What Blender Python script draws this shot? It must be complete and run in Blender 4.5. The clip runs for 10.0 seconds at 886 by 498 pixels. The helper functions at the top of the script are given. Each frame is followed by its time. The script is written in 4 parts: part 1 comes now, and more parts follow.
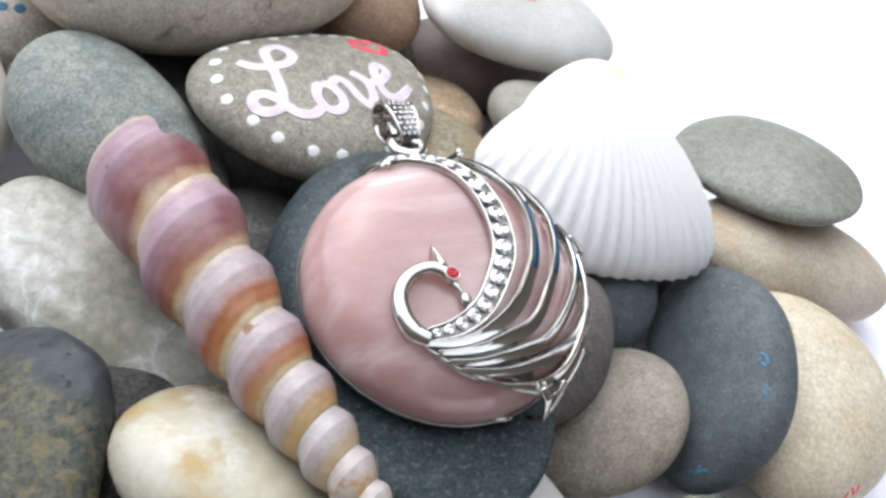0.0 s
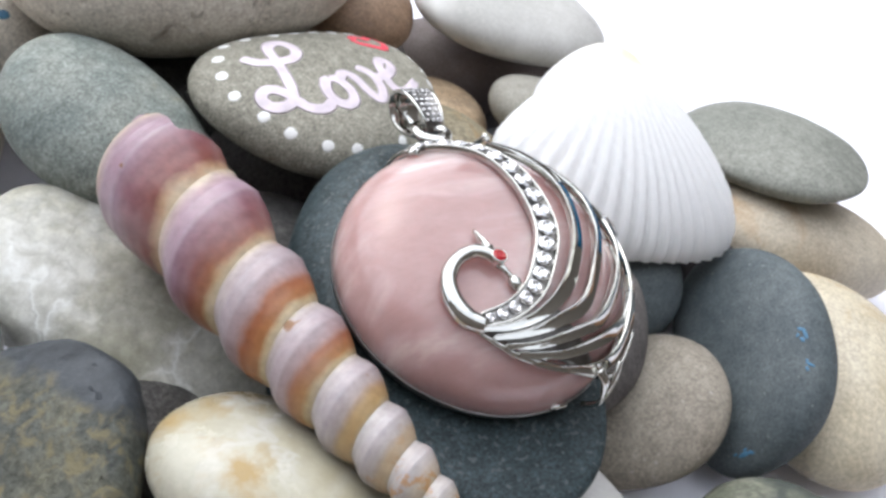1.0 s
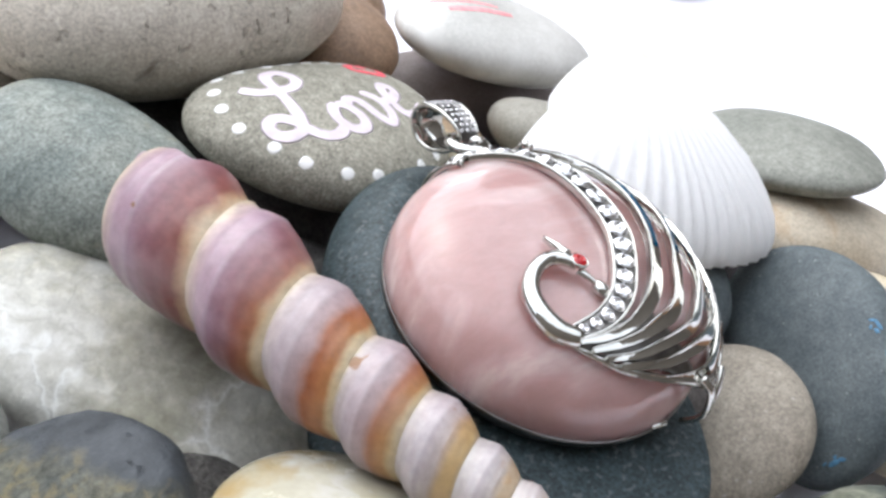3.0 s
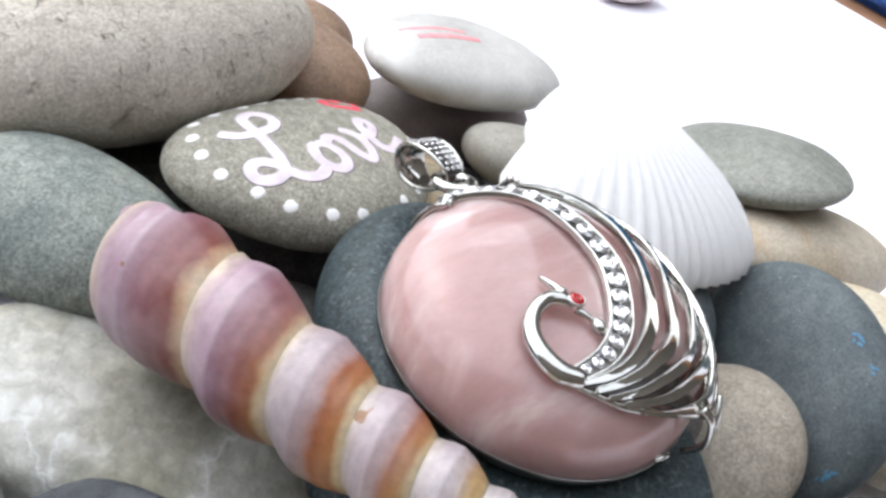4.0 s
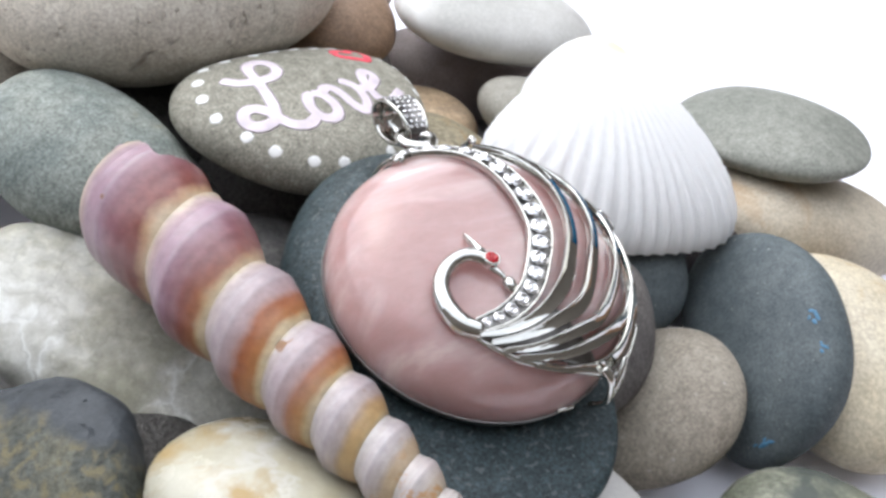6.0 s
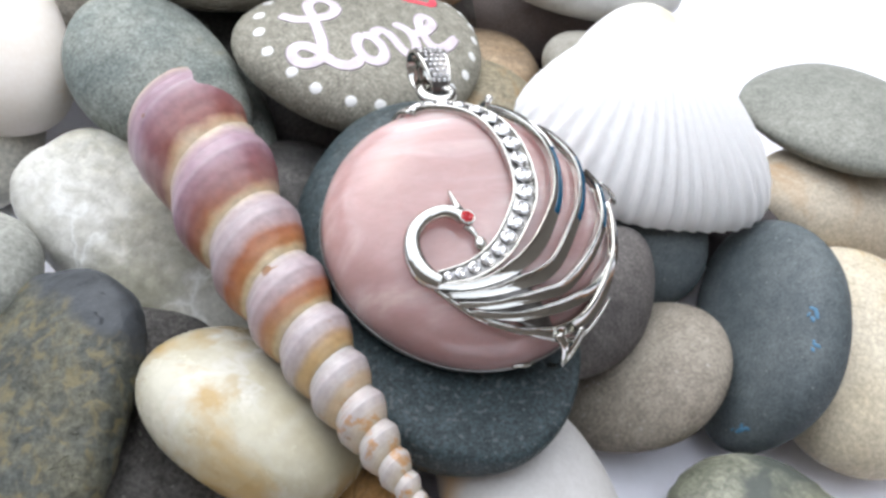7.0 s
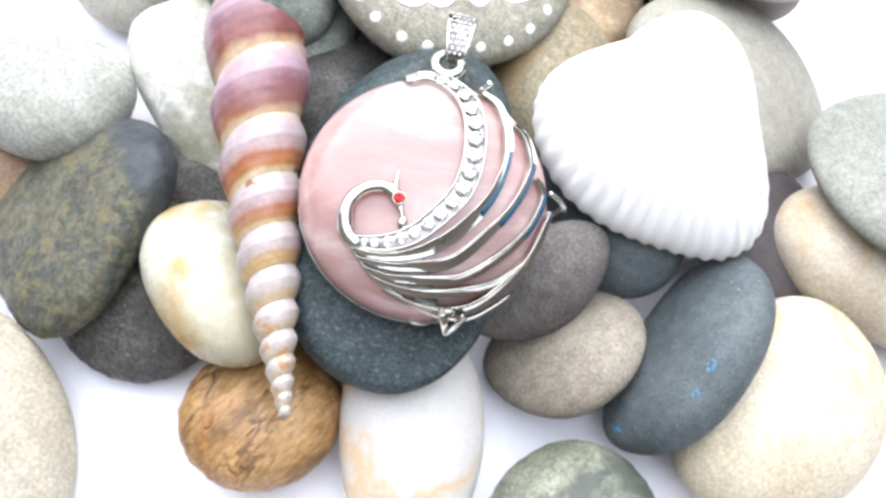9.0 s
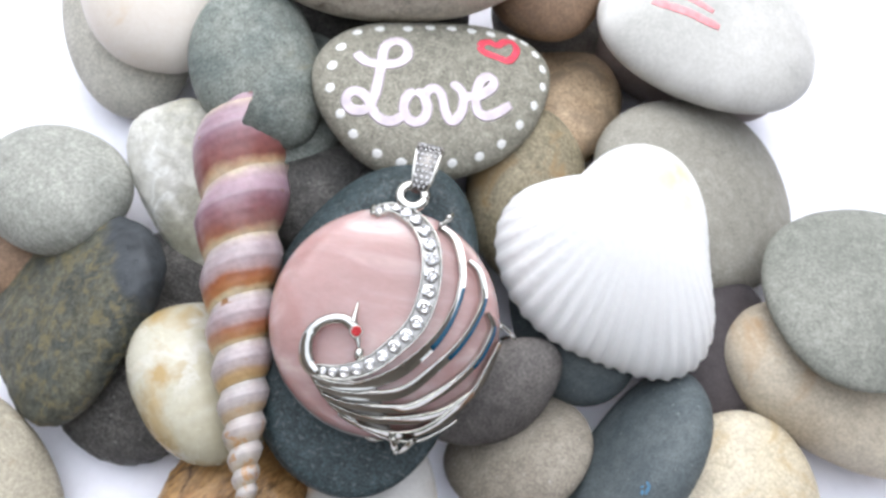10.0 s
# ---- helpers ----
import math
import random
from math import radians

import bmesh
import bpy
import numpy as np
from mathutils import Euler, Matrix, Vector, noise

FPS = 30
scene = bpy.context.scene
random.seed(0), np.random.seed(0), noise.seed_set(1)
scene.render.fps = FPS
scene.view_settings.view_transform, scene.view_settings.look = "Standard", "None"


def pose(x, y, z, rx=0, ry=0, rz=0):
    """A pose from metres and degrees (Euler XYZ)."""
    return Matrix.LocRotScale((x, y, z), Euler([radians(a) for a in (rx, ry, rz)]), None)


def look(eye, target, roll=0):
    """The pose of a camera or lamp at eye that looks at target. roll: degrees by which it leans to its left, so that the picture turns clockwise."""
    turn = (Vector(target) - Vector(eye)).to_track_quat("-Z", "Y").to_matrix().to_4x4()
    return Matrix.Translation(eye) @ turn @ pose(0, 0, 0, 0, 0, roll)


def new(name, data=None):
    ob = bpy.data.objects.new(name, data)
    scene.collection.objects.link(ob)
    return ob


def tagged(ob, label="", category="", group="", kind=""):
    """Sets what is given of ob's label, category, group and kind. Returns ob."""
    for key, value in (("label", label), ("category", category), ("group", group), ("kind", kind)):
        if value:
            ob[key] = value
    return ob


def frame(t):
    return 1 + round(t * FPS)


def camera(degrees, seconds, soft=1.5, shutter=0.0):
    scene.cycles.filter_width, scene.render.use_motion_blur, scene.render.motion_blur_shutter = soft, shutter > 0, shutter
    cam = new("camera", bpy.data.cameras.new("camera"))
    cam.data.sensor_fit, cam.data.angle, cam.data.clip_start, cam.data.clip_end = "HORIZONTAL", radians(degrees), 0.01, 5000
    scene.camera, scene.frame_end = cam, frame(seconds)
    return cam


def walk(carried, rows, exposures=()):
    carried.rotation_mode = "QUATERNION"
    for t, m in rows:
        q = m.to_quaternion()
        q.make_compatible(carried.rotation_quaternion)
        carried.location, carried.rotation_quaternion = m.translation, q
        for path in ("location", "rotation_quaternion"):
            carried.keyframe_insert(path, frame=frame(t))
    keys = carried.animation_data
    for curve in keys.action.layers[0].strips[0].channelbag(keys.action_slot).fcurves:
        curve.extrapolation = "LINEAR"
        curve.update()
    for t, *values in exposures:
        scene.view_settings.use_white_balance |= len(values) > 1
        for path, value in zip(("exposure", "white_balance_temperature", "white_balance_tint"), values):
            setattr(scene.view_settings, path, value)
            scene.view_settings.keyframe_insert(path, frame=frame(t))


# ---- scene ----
MM = 0.001

# ---- camera and its path: seconds, place in millimetres, turn in degrees ----
cam = camera(53.99, 10.0, soft=3.0)
ROWS = [
    (0, -21.27, 9.63, 95.31, 46.555, -12.811, -0.006),
    (0.5, -25.98, 10.77, 90.92, 47.594, -12.729, -2.145),
    (1, -29.06, 10.12, 87.51, 49.270, -12.621, -4.582),
    (1.5, -31.02, 10.01, 84.33, 51.037, -12.075, -6.308),
    (2, -30.96, 11.20, 80.79, 52.956, -11.403, -8.299),
    (2.5, -34.67, 12.25, 77.08, 54.091, -11.067, -9.625),
    (3, -38.27, 16.20, 75.15, 55.221, -10.629, -11.688),
    (3.2, -39.57, 18.05, 74.51, 56.255, -10.516, -13.101),
    (4.3, -41.36, 19.06, 77.90, 56.109, -9.888, -15.545),
    (4.5, -40.35, 18.66, 77.78, 55.816, -9.987, -15.293),
    (5, -37.07, 16.14, 79.44, 55.082, -9.703, -13.904),
    (5.5, -30.37, 13.40, 80.61, 53.606, -8.868, -11.282),
    (5.7, -29.16, 11.99, 82.01, 52.741, -8.699, -9.567),
    (6.8, -13.94, 9.95, 95.50, 44.397, -8.137, 2.631),
    (7, -10.84, 8.45, 94.71, 43.740, -7.708, 5.565),
    (7.5, -1.59, 8.70, 103.81, 38.540, -6.609, 12.999),
    (8, 7.81, 10.13, 113.93, 34.689, -5.930, 18.751),
    (8.5, 13.29, 14.38, 121.19, 30.820, -5.547, 24.620),
    (9, 18.05, 27.57, 125.94, 25.793, -4.329, 30.279),
    (9.5, 17.47, 39.90, 136.11, 24.562, -3.749, 32.840),
    (10, 17.82, 46.07, 143.44, 23.434, -3.014, 33.292),
]
EXPOSURES = [(0.0, 1.62, 6250, 10), (0.5, 1.44, 6250, 10), (1.0, 1.56, 6250, 10), (1.5, 1.61, 6250, 10), (2.0, 1.77, 6250, 10), (3.0, 1.73, 6250, 10), (4.5, 1.66, 6250, 10), (5.5, 1.63, 6250, 10), (7.0, 1.72, 6250, 10), (7.5, 2.11, 6250, 10), (8.0, 2.43, 6250, 10), (8.5, 2.57, 6250, 10), (9.0, 2.37, 6250, 10), (9.5, 2.02, 6250, 10), (10.0, 1.66, 6250, 10)]
walk(cam, [(t, pose(x * MM, y * MM, z * MM, rx, ry, rz)) for t, x, y, z, rx, ry, rz in ROWS], EXPOSURES)

# ---- daylight: a bright overcast sky, the sun behind thin cloud ----
SUN_FROM = Vector((-0.40, 0.75, 1.0)).normalized()
world = bpy.data.worlds.new("daylight")
scene.world = world
world.use_nodes = True
wn = world.node_tree.nodes
wl = world.node_tree.links
sky = wn.new("ShaderNodeTexSky")
sky.sky_type = "NISHITA"
sky.sun_disc = False
sky.sun_elevation = math.asin(SUN_FROM.z)
sky.sun_rotation = math.atan2(SUN_FROM.x, SUN_FROM.y)
sky.air_density, sky.dust_density, sky.ozone_density = 1.0, 4.0, 1.0
pale = wn.new("ShaderNodeHueSaturation")
pale.inputs["Saturation"].default_value = 0.5
wl.new(sky.outputs["Color"], pale.inputs["Color"])
cloud = wn.new("ShaderNodeMix")
cloud.data_type = "RGBA"
cloud.inputs["Factor"].default_value = 0.72
cloud.inputs[7].default_value = (4.6, 4.75, 5.0, 1)
wl.new(pale.outputs["Color"], cloud.inputs[6])
wl.new(cloud.outputs[2], wn["Background"].inputs["Color"])
wn["Background"].inputs["Strength"].default_value = 0.15

sun_data = bpy.data.lights.new("sun", "SUN")
sun_data.energy = 0.45
sun_data.angle = radians(100)
sun_data.color = (1.0, 0.98, 0.96)
sun = new("sun", sun_data)
sun.matrix_world = look(SUN_FROM * 3, (0, 0, 0))


# ---- materials ----
def material(name):
    m = bpy.data.materials.new(name)
    m.use_nodes = True
    return m, m.node_tree.nodes, m.node_tree.links, m.node_tree.nodes["Principled BSDF"]


def coords(n, l, spread=True):
    """Object coordinates, shifted at random from thing to thing."""
    tc = n.new("ShaderNodeTexCoord")
    if not spread:
        return tc.outputs["Object"]
    info = n.new("ShaderNodeObjectInfo")
    add = n.new("ShaderNodeVectorMath")
    l.new(tc.outputs["Object"], add.inputs[0])
    l.new(info.outputs["Random"], add.inputs[1])
    return add.outputs["Vector"]


def noise_tex(n, l, vec, scale, detail=3.0, rough=0.55, distort=0.0):
    t = n.new("ShaderNodeTexNoise")
    t.inputs["Scale"].default_value = scale
    t.inputs["Detail"].default_value = detail
    t.inputs["Roughness"].default_value = rough
    t.inputs["Distortion"].default_value = distort
    l.new(vec, t.inputs["Vector"])
    return t.outputs["Fac"]


def ramp(n, l, fac, stops, ease="LINEAR"):
    r = n.new("ShaderNodeValToRGB")
    r.color_ramp.interpolation = ease
    e = r.color_ramp.elements
    while len(e) < len(stops):
        e.new(0.5)
    for k, (pos, col) in enumerate(stops):
        e[k].position = pos
        e[k].color = (*col, 1) if isinstance(col, tuple) else (col, col, col, 1)
    l.new(fac, r.inputs["Fac"])
    return r.outputs["Color"]


def mixc(n, l, fac, a, b, mode="MIX"):
    m = n.new("ShaderNodeMix")
    m.data_type = "RGBA"
    m.blend_type = mode
    for sock, v in ((m.inputs["Factor"], fac), (m.inputs[6], a), (m.inputs[7], b)):
        if isinstance(v, (int, float)):
            sock.default_value = v
        elif isinstance(v, tuple):
            sock.default_value = (*v, 1)
        else:
            l.new(v, sock)
    return m.outputs[2]


def stone(name, c1, c2, patch=70, grain=2600, grain_depth=0.35, speck=None, speck_amount=0.70, vein=None, vein_scale=60, vein_width=0.03,
          stain=None, stain_scale=45, stain_at=0.6, rough=0.62, bump=0.35, stretch=None, pits=0.0, relief=1.0, bare=None):
    """A river pebble: two drifting body colours, mineral grain, specks, veins, stains, fine relief."""
    m, n, l, b = material(name)
    vec = coords(n, l)
    if stretch:
        mp = n.new("ShaderNodeMapping")
        mp.inputs["Scale"].default_value = stretch
        l.new(vec, mp.inputs["Vector"])
        vec = mp.outputs["Vector"]
    big = noise_tex(n, l, vec, patch, 4, 0.6, 0.3)
    col = ramp(n, l, big, [(0.34, c1), (0.66, c2)])
    fine = noise_tex(n, l, vec, grain, 3, 0.7)
    mid = noise_tex(n, l, vec, grain * 0.22, 4, 0.65)
    col = mixc(n, l, grain_depth, col, ramp(n, l, fine, [(0.33, 0.15), (0.5, 0.5), (0.68, 0.92)]), "OVERLAY")
    col = mixc(n, l, grain_depth * 0.8, col, ramp(n, l, mid, [(0.33, 0.28), (0.68, 0.74)]), "OVERLAY")
    if stain:
        s = ramp(n, l, noise_tex(n, l, vec, stain_scale, 5, 0.62, 0.6), [(stain_at - 0.06, 0.0), (stain_at + 0.08, 1.0)])
        col = mixc(n, l, s, col, stain)
    if vein:
        warp = noise_tex(n, l, vec, vein_scale * 1.3, 4, 0.6)
        va = n.new("ShaderNodeVectorMath")
        va.operation = "MULTIPLY_ADD"
        comb = n.new("ShaderNodeCombineXYZ")
        for k in range(3):
            l.new(warp, comb.inputs[k])
        l.new(comb.outputs[0], va.inputs[0])
        va.inputs[1].default_value = (0.022, -0.017, 0.019)
        l.new(vec, va.inputs[2])
        vo = n.new("ShaderNodeTexVoronoi")
        vo.feature = "DISTANCE_TO_EDGE"
        vo.inputs["Scale"].default_value = vein_scale
        l.new(va.outputs[0], vo.inputs["Vector"])
        line = ramp(n, l, vo.outputs["Distance"], [(0.0, 1.0), (vein_width, 0.55), (vein_width * 2.6, 0.0)])
        gate = ramp(n, l, noise_tex(n, l, vec, vein_scale * 0.8, 2), [(0.42, 0.0), (0.58, 1.0)])
        line = mixc(n, l, 1.0, line, gate, "MULTIPLY")
        col = mixc(n, l, line, col, vein)
    if speck:
        sp = ramp(n, l, noise_tex(n, l, vec, grain * 0.55, 1, 0.4), [(speck_amount, 0.0), (speck_amount + 0.05, 1.0)])
        col = mixc(n, l, sp, col, speck)
    if bare:
        way, edge, tone = bare
        dot = n.new("ShaderNodeVectorMath")
        dot.operation = "DOT_PRODUCT"
        l.new(coords(n, l, False), dot.inputs[0])
        dot.inputs[1].default_value = way
        ma = n.new("ShaderNodeMath")
        ma.operation = "MULTIPLY_ADD"
        l.new(noise_tex(n, l, vec, 210, 4, 0.6), ma.inputs[0])
        ma.inputs[1].default_value = 0.006
        l.new(dot.outputs["Value"], ma.inputs[2])
        mr = n.new("ShaderNodeMapRange")
        mr.inputs["From Min"].default_value = edge + 0.0024
        mr.inputs["From Max"].default_value = edge + 0.0040
        l.new(ma.outputs[0], mr.inputs["Value"])
        col = mixc(n, l, mr.outputs["Result"], col, mixc(n, l, grain_depth, tone, ramp(n, l, mid, [(0.33, 0.28), (0.68, 0.74)]), "OVERLAY"))
    l.new(col, b.inputs["Base Color"])
    rr = ramp(n, l, mid, [(0.3, min(1.0, rough + 0.10)), (0.7, rough - 0.10)])
    l.new(rr, b.inputs["Roughness"])
    b.inputs["Specular IOR Level"].default_value = 0.35
    bp = n.new("ShaderNodeBump")
    bp.inputs["Strength"].default_value = bump
    bp.inputs["Distance"].default_value = 0.00022 * relief
    l.new(mixc(n, l, 0.5, fine, mid), bp.inputs["Height"])
    last = bp.outputs["Normal"]
    if pits:
        pv = noise_tex(n, l, vec, 520, 5, 0.7, 0.4)
        hollow = ramp(n, l, pv, [(0.28, 0.0), (0.40, 1.0)])
        b2 = n.new("ShaderNodeBump")
        b2.inputs["Strength"].default_value = pits
        b2.inputs["Distance"].default_value = 0.0005
        l.new(hollow, b2.inputs["Height"])
        l.new(last, b2.inputs["Normal"])
        last = b2.outputs["Normal"]
    l.new(last, b.inputs["Normal"])
    return m


def quartz():
    """Cloudy quartz: milky white patches over clear grey-green, broken crystal faces, a few bright cracks."""
    m, n, l, b = material("cloudy quartz")
    vec = coords(n, l, False)
    big = noise_tex(n, l, vec, 42, 6, 0.68, 0.0)
    col = ramp(n, l, big, [(0.30, (0.230, 0.222, 0.160)), (0.43, (0.335, 0.325, 0.255)), (0.50, (0.415, 0.405, 0.340)), (0.53, (0.490, 0.485, 0.430)), (0.66, (0.60, 0.595, 0.55))])
    broken = noise_tex(n, l, vec, 620, 8, 0.74, 0.0)
    col = mixc(n, l, 0.28, col, ramp(n, l, broken, [(0.36, 0.20), (0.5, 0.5), (0.62, 0.86)]), "OVERLAY")
    vo = n.new("ShaderNodeTexVoronoi")
    vo.feature = "DISTANCE_TO_EDGE"
    vo.inputs["Scale"].default_value = 62
    warp = n.new("ShaderNodeVectorMath")
    warp.operation = "MULTIPLY_ADD"
    wn2 = n.new("ShaderNodeTexNoise")
    wn2.inputs["Scale"].default_value = 150
    wn2.inputs["Detail"].default_value = 5
    l.new(vec, wn2.inputs["Vector"])
    l.new(wn2.outputs["Color"], warp.inputs[0])
    warp.inputs[1].default_value = (0.016, 0.016, 0.016)
    l.new(vec, warp.inputs[2])
    l.new(warp.outputs[0], vo.inputs["Vector"])
    crack = ramp(n, l, vo.outputs["Distance"], [(0.0, 0.95), (0.014, 0.5), (0.05, 0.0)])
    gate = ramp(n, l, noise_tex(n, l, vec, 75, 2), [(0.51, 0.0), (0.58, 0.85)])
    crack = mixc(n, l, 1.0, crack, gate, "MULTIPLY")
    col = mixc(n, l, crack, col, (0.76, 0.77, 0.74))
    vo2 = n.new("ShaderNodeTexVoronoi")
    vo2.feature = "DISTANCE_TO_EDGE"
    vo2.inputs["Scale"].default_value = 105
    l.new(warp.outputs[0], vo2.inputs["Vector"])
    seam = ramp(n, l, vo2.outputs["Distance"], [(0.0, 0.22), (0.03, 0.0)])
    col = mixc(n, l, seam, col, (0.16, 0.16, 0.13))
    l.new(col, b.inputs["Base Color"])
    b.inputs["Roughness"].default_value = 0.38
    bp = n.new("ShaderNodeBump")
    bp.inputs["Strength"].default_value = 0.6
    bp.inputs["Distance"].default_value = 0.0006
    l.new(broken, bp.inputs["Height"])
    l.new(bp.outputs["Normal"], b.inputs["Normal"])
    return m


def plain(name, color, rough=0.5, metal=0.0, grain=900, vary=0.12, bump=0.0):
    m, n, l, b = material(name)
    vec = coords(n, l)
    f = noise_tex(n, l, vec, grain, 3)
    dark = tuple(c * (1 - vary) for c in color)
    lite = tuple(min(1, c * (1 + vary)) for c in color)
    l.new(ramp(n, l, f, [(0.3, dark), (0.7, lite)]), b.inputs["Base Color"])
    b.inputs["Roughness"].default_value = rough
    b.inputs["Metallic"].default_value = metal
    if bump:
        bp = n.new("ShaderNodeBump")
        bp.inputs["Strength"].default_value = bump
        bp.inputs["Distance"].default_value = 0.0001
        l.new(f, bp.inputs["Height"])
        l.new(bp.outputs["Normal"], b.inputs["Normal"])
    return m


SLATE = stone("dark blue-grey stone", (0.020, 0.034, 0.038), (0.037, 0.054, 0.060), patch=160, speck=(0.076, 0.091, 0.094), speck_amount=0.62, rough=0.55, grain=2700, grain_depth=0.8, bump=0.7)
SLATE_MID = stone("blue-grey stone", (0.064, 0.080, 0.088), (0.099, 0.117, 0.123), patch=110, speck=(0.20, 0.22, 0.22), speck_amount=0.73, grain=2600, grain_depth=0.36, rough=0.66)
PURPLE = stone("purple-grey stone", (0.098, 0.090, 0.088), (0.138, 0.127, 0.120), patch=110, grain=2200, grain_depth=0.5, rough=0.66)
PLUM = stone("dark plum-brown stone", (0.040, 0.033, 0.036), (0.062, 0.052, 0.054), grain_depth=0.3, rough=0.66)
MAUVE = stone("mauve-grey stone", (0.235, 0.200, 0.195), (0.295, 0.255, 0.250), grain_depth=0.2, rough=0.66)
LOVE_STONE = stone("olive-grey sandstone", (0.232, 0.223, 0.182), (0.305, 0.290, 0.240), grain=3000, grain_depth=0.6, speck=(0.38, 0.36, 0.30), speck_amount=0.69, rough=0.72, bump=0.5)
GREEN_GREY = stone("grey-green stone", (0.152, 0.178, 0.165), (0.262, 0.280, 0.250), patch=120, grain=2600, grain_depth=0.55, stain=(0.250, 0.235, 0.160), stain_scale=120, stain_at=0.66, rough=0.66, bump=0.5)
TAUPE = stone("large taupe stone", (0.415, 0.378, 0.318), (0.575, 0.535, 0.465), patch=60, grain=2300, grain_depth=0.38, stain=(0.230, 0.200, 0.165), stain_scale=170, stain_at=0.67, pits=0.9, rough=0.7, bump=0.6)
TAUPE_WARM = stone("warm taupe stone", (0.200, 0.174, 0.140), (0.272, 0.243, 0.200), patch=130, grain=2200, grain_depth=0.38, speck=(0.35, 0.325, 0.29), speck_amount=0.71, rough=0.66, bump=0.4)
TAUPE_PALE = stone("pale taupe stone", (0.228, 0.218, 0.186), (0.288, 0.275, 0.238), grain=2400, grain_depth=0.28, rough=0.7)
BROWN = stone("brown stone", (0.216, 0.137, 0.086), (0.288, 0.194, 0.130), stain=(0.144, 0.101, 0.079), stain_scale=55, stain_at=0.58, grain=1800, rough=0.6)
TAN = stone("mottled tan stone", (0.270, 0.190, 0.115), (0.365, 0.275, 0.180), patch=110, stain=(0.20, 0.15, 0.10), stain_scale=120, stain_at=0.60, grain=1800, grain_depth=0.45, rough=0.6)
OLIVE = stone("olive-brown stone", (0.202, 0.173, 0.108), (0.266, 0.230, 0.158), stain=(0.288, 0.194, 0.094), stain_scale=110, stain_at=0.6, grain=1600, grain_depth=0.5, rough=0.6)
PALE_WHITE = stone("greyish white stone", (0.45, 0.445, 0.42), (0.60, 0.592, 0.565), patch=42, grain=1500, grain_depth=0.14, stain=(0.400, 0.395, 0.375), stain_scale=60, stain_at=0.60, vein=(0.66, 0.655, 0.63), vein_scale=42, vein_width=0.05, rough=0.4, bump=0.2)
WARM_WHITE = stone("warm white stone", (0.752, 0.682, 0.604), (0.821, 0.781, 0.731), patch=45, grain=1500, grain_depth=0.10, stain=(0.673, 0.494, 0.297), stain_scale=50, stain_at=0.68, rough=0.45, bump=0.15)
GREY_SAGE = stone("sage-grey stone", (0.191, 0.198, 0.173), (0.241, 0.245, 0.216), grain=2100, grain_depth=0.35, pits=0.35, rough=0.72, bump=0.4)
PALE_SAND = stone("pale sandy grey stone", (0.43, 0.415, 0.36), (0.52, 0.505, 0.445), patch=90, grain=1700, grain_depth=0.3, rough=0.7, bump=0.35)
GREY_PALE = stone("pale green-grey stone", (0.245, 0.252, 0.226), (0.310, 0.314, 0.282), patch=90, grain=1700, grain_depth=0.38, rough=0.72, bump=0.4)
SAND = stone("greyish sand stone", (0.335, 0.305, 0.240), (0.410, 0.378, 0.305), patch=60, grain=1700, grain_depth=0.32, stain=(0.30, 0.25, 0.17), stain_scale=140, stain_at=0.66, rough=0.68, bump=0.4)
BEIGE = stone("beige stone", (0.430, 0.368, 0.280), (0.520, 0.468, 0.375), stain=(0.396, 0.258, 0.138), stain_scale=50, stain_at=0.66, grain=1900, grain_depth=0.25, rough=0.6)
CREAM = stone("cream stone", (0.470, 0.408, 0.290), (0.545, 0.497, 0.395), stain=(0.430, 0.325, 0.185), stain_scale=110, stain_at=0.64, grain=1700, grain_depth=0.30, rough=0.6)
CREAM_GLOSS = stone("glossy cream stone", (0.345, 0.312, 0.208), (0.440, 0.422, 0.345), patch=60, stain=(0.350, 0.250, 0.110), stain_scale=62, stain_at=0.57, grain=900, grain_depth=0.07, vein=(0.49, 0.48, 0.43), vein_scale=70, vein_width=0.03, rough=0.24, bump=0.12, pits=0.2)
QUARTZ = quartz()
MOSS = stone("dark ochre-mottled stone", (0.050, 0.055, 0.048), (0.096, 0.094, 0.066), patch=190, grain=1300, grain_depth=0.6, stain=(0.135, 0.116, 0.062), stain_scale=520, stain_at=0.56, bare=((0.91, -0.38, 0.0), 0.0118, (0.040, 0.046, 0.052)), rough=0.62, bump=0.9, pits=0.6, relief=1.8)
COAL = stone("coal-grey stone", (0.054, 0.052, 0.050), (0.094, 0.089, 0.083), patch=160, grain=1700, grain_depth=0.7, speck=(0.190, 0.185, 0.175), speck_amount=0.72, rough=0.42, bump=1.0, pits=0.7, relief=4.0)
OCHRE = stone("ochre-brown stone", (0.23, 0.115, 0.038), (0.38, 0.235, 0.105), patch=120, stretch=(1.5, 0.45, 1.0), grain=1200, grain_depth=0.45, stain=(0.143, 0.075, 0.034), stain_scale=130, stain_at=0.60, vein=(0.060, 0.030, 0.014), vein_scale=85, vein_width=0.022, rough=0.36, bump=0.8, pits=0.8)
VEINED = stone("white stone with ochre vein", (0.47, 0.457, 0.437), (0.54, 0.527, 0.512), patch=50, grain=1500, grain_depth=0.08, vein=(0.52, 0.38, 0.24), vein_scale=60, vein_width=0.045, rough=0.42, bump=0.12)
MOTTLED = stone("mottled green stone", (0.125, 0.133, 0.098), (0.215, 0.220, 0.172), patch=120, grain=1500, grain_depth=0.55, stain=(0.068, 0.078, 0.068), stain_scale=110, stain_at=0.52, rough=0.5, bump=0.5, pits=0.3)

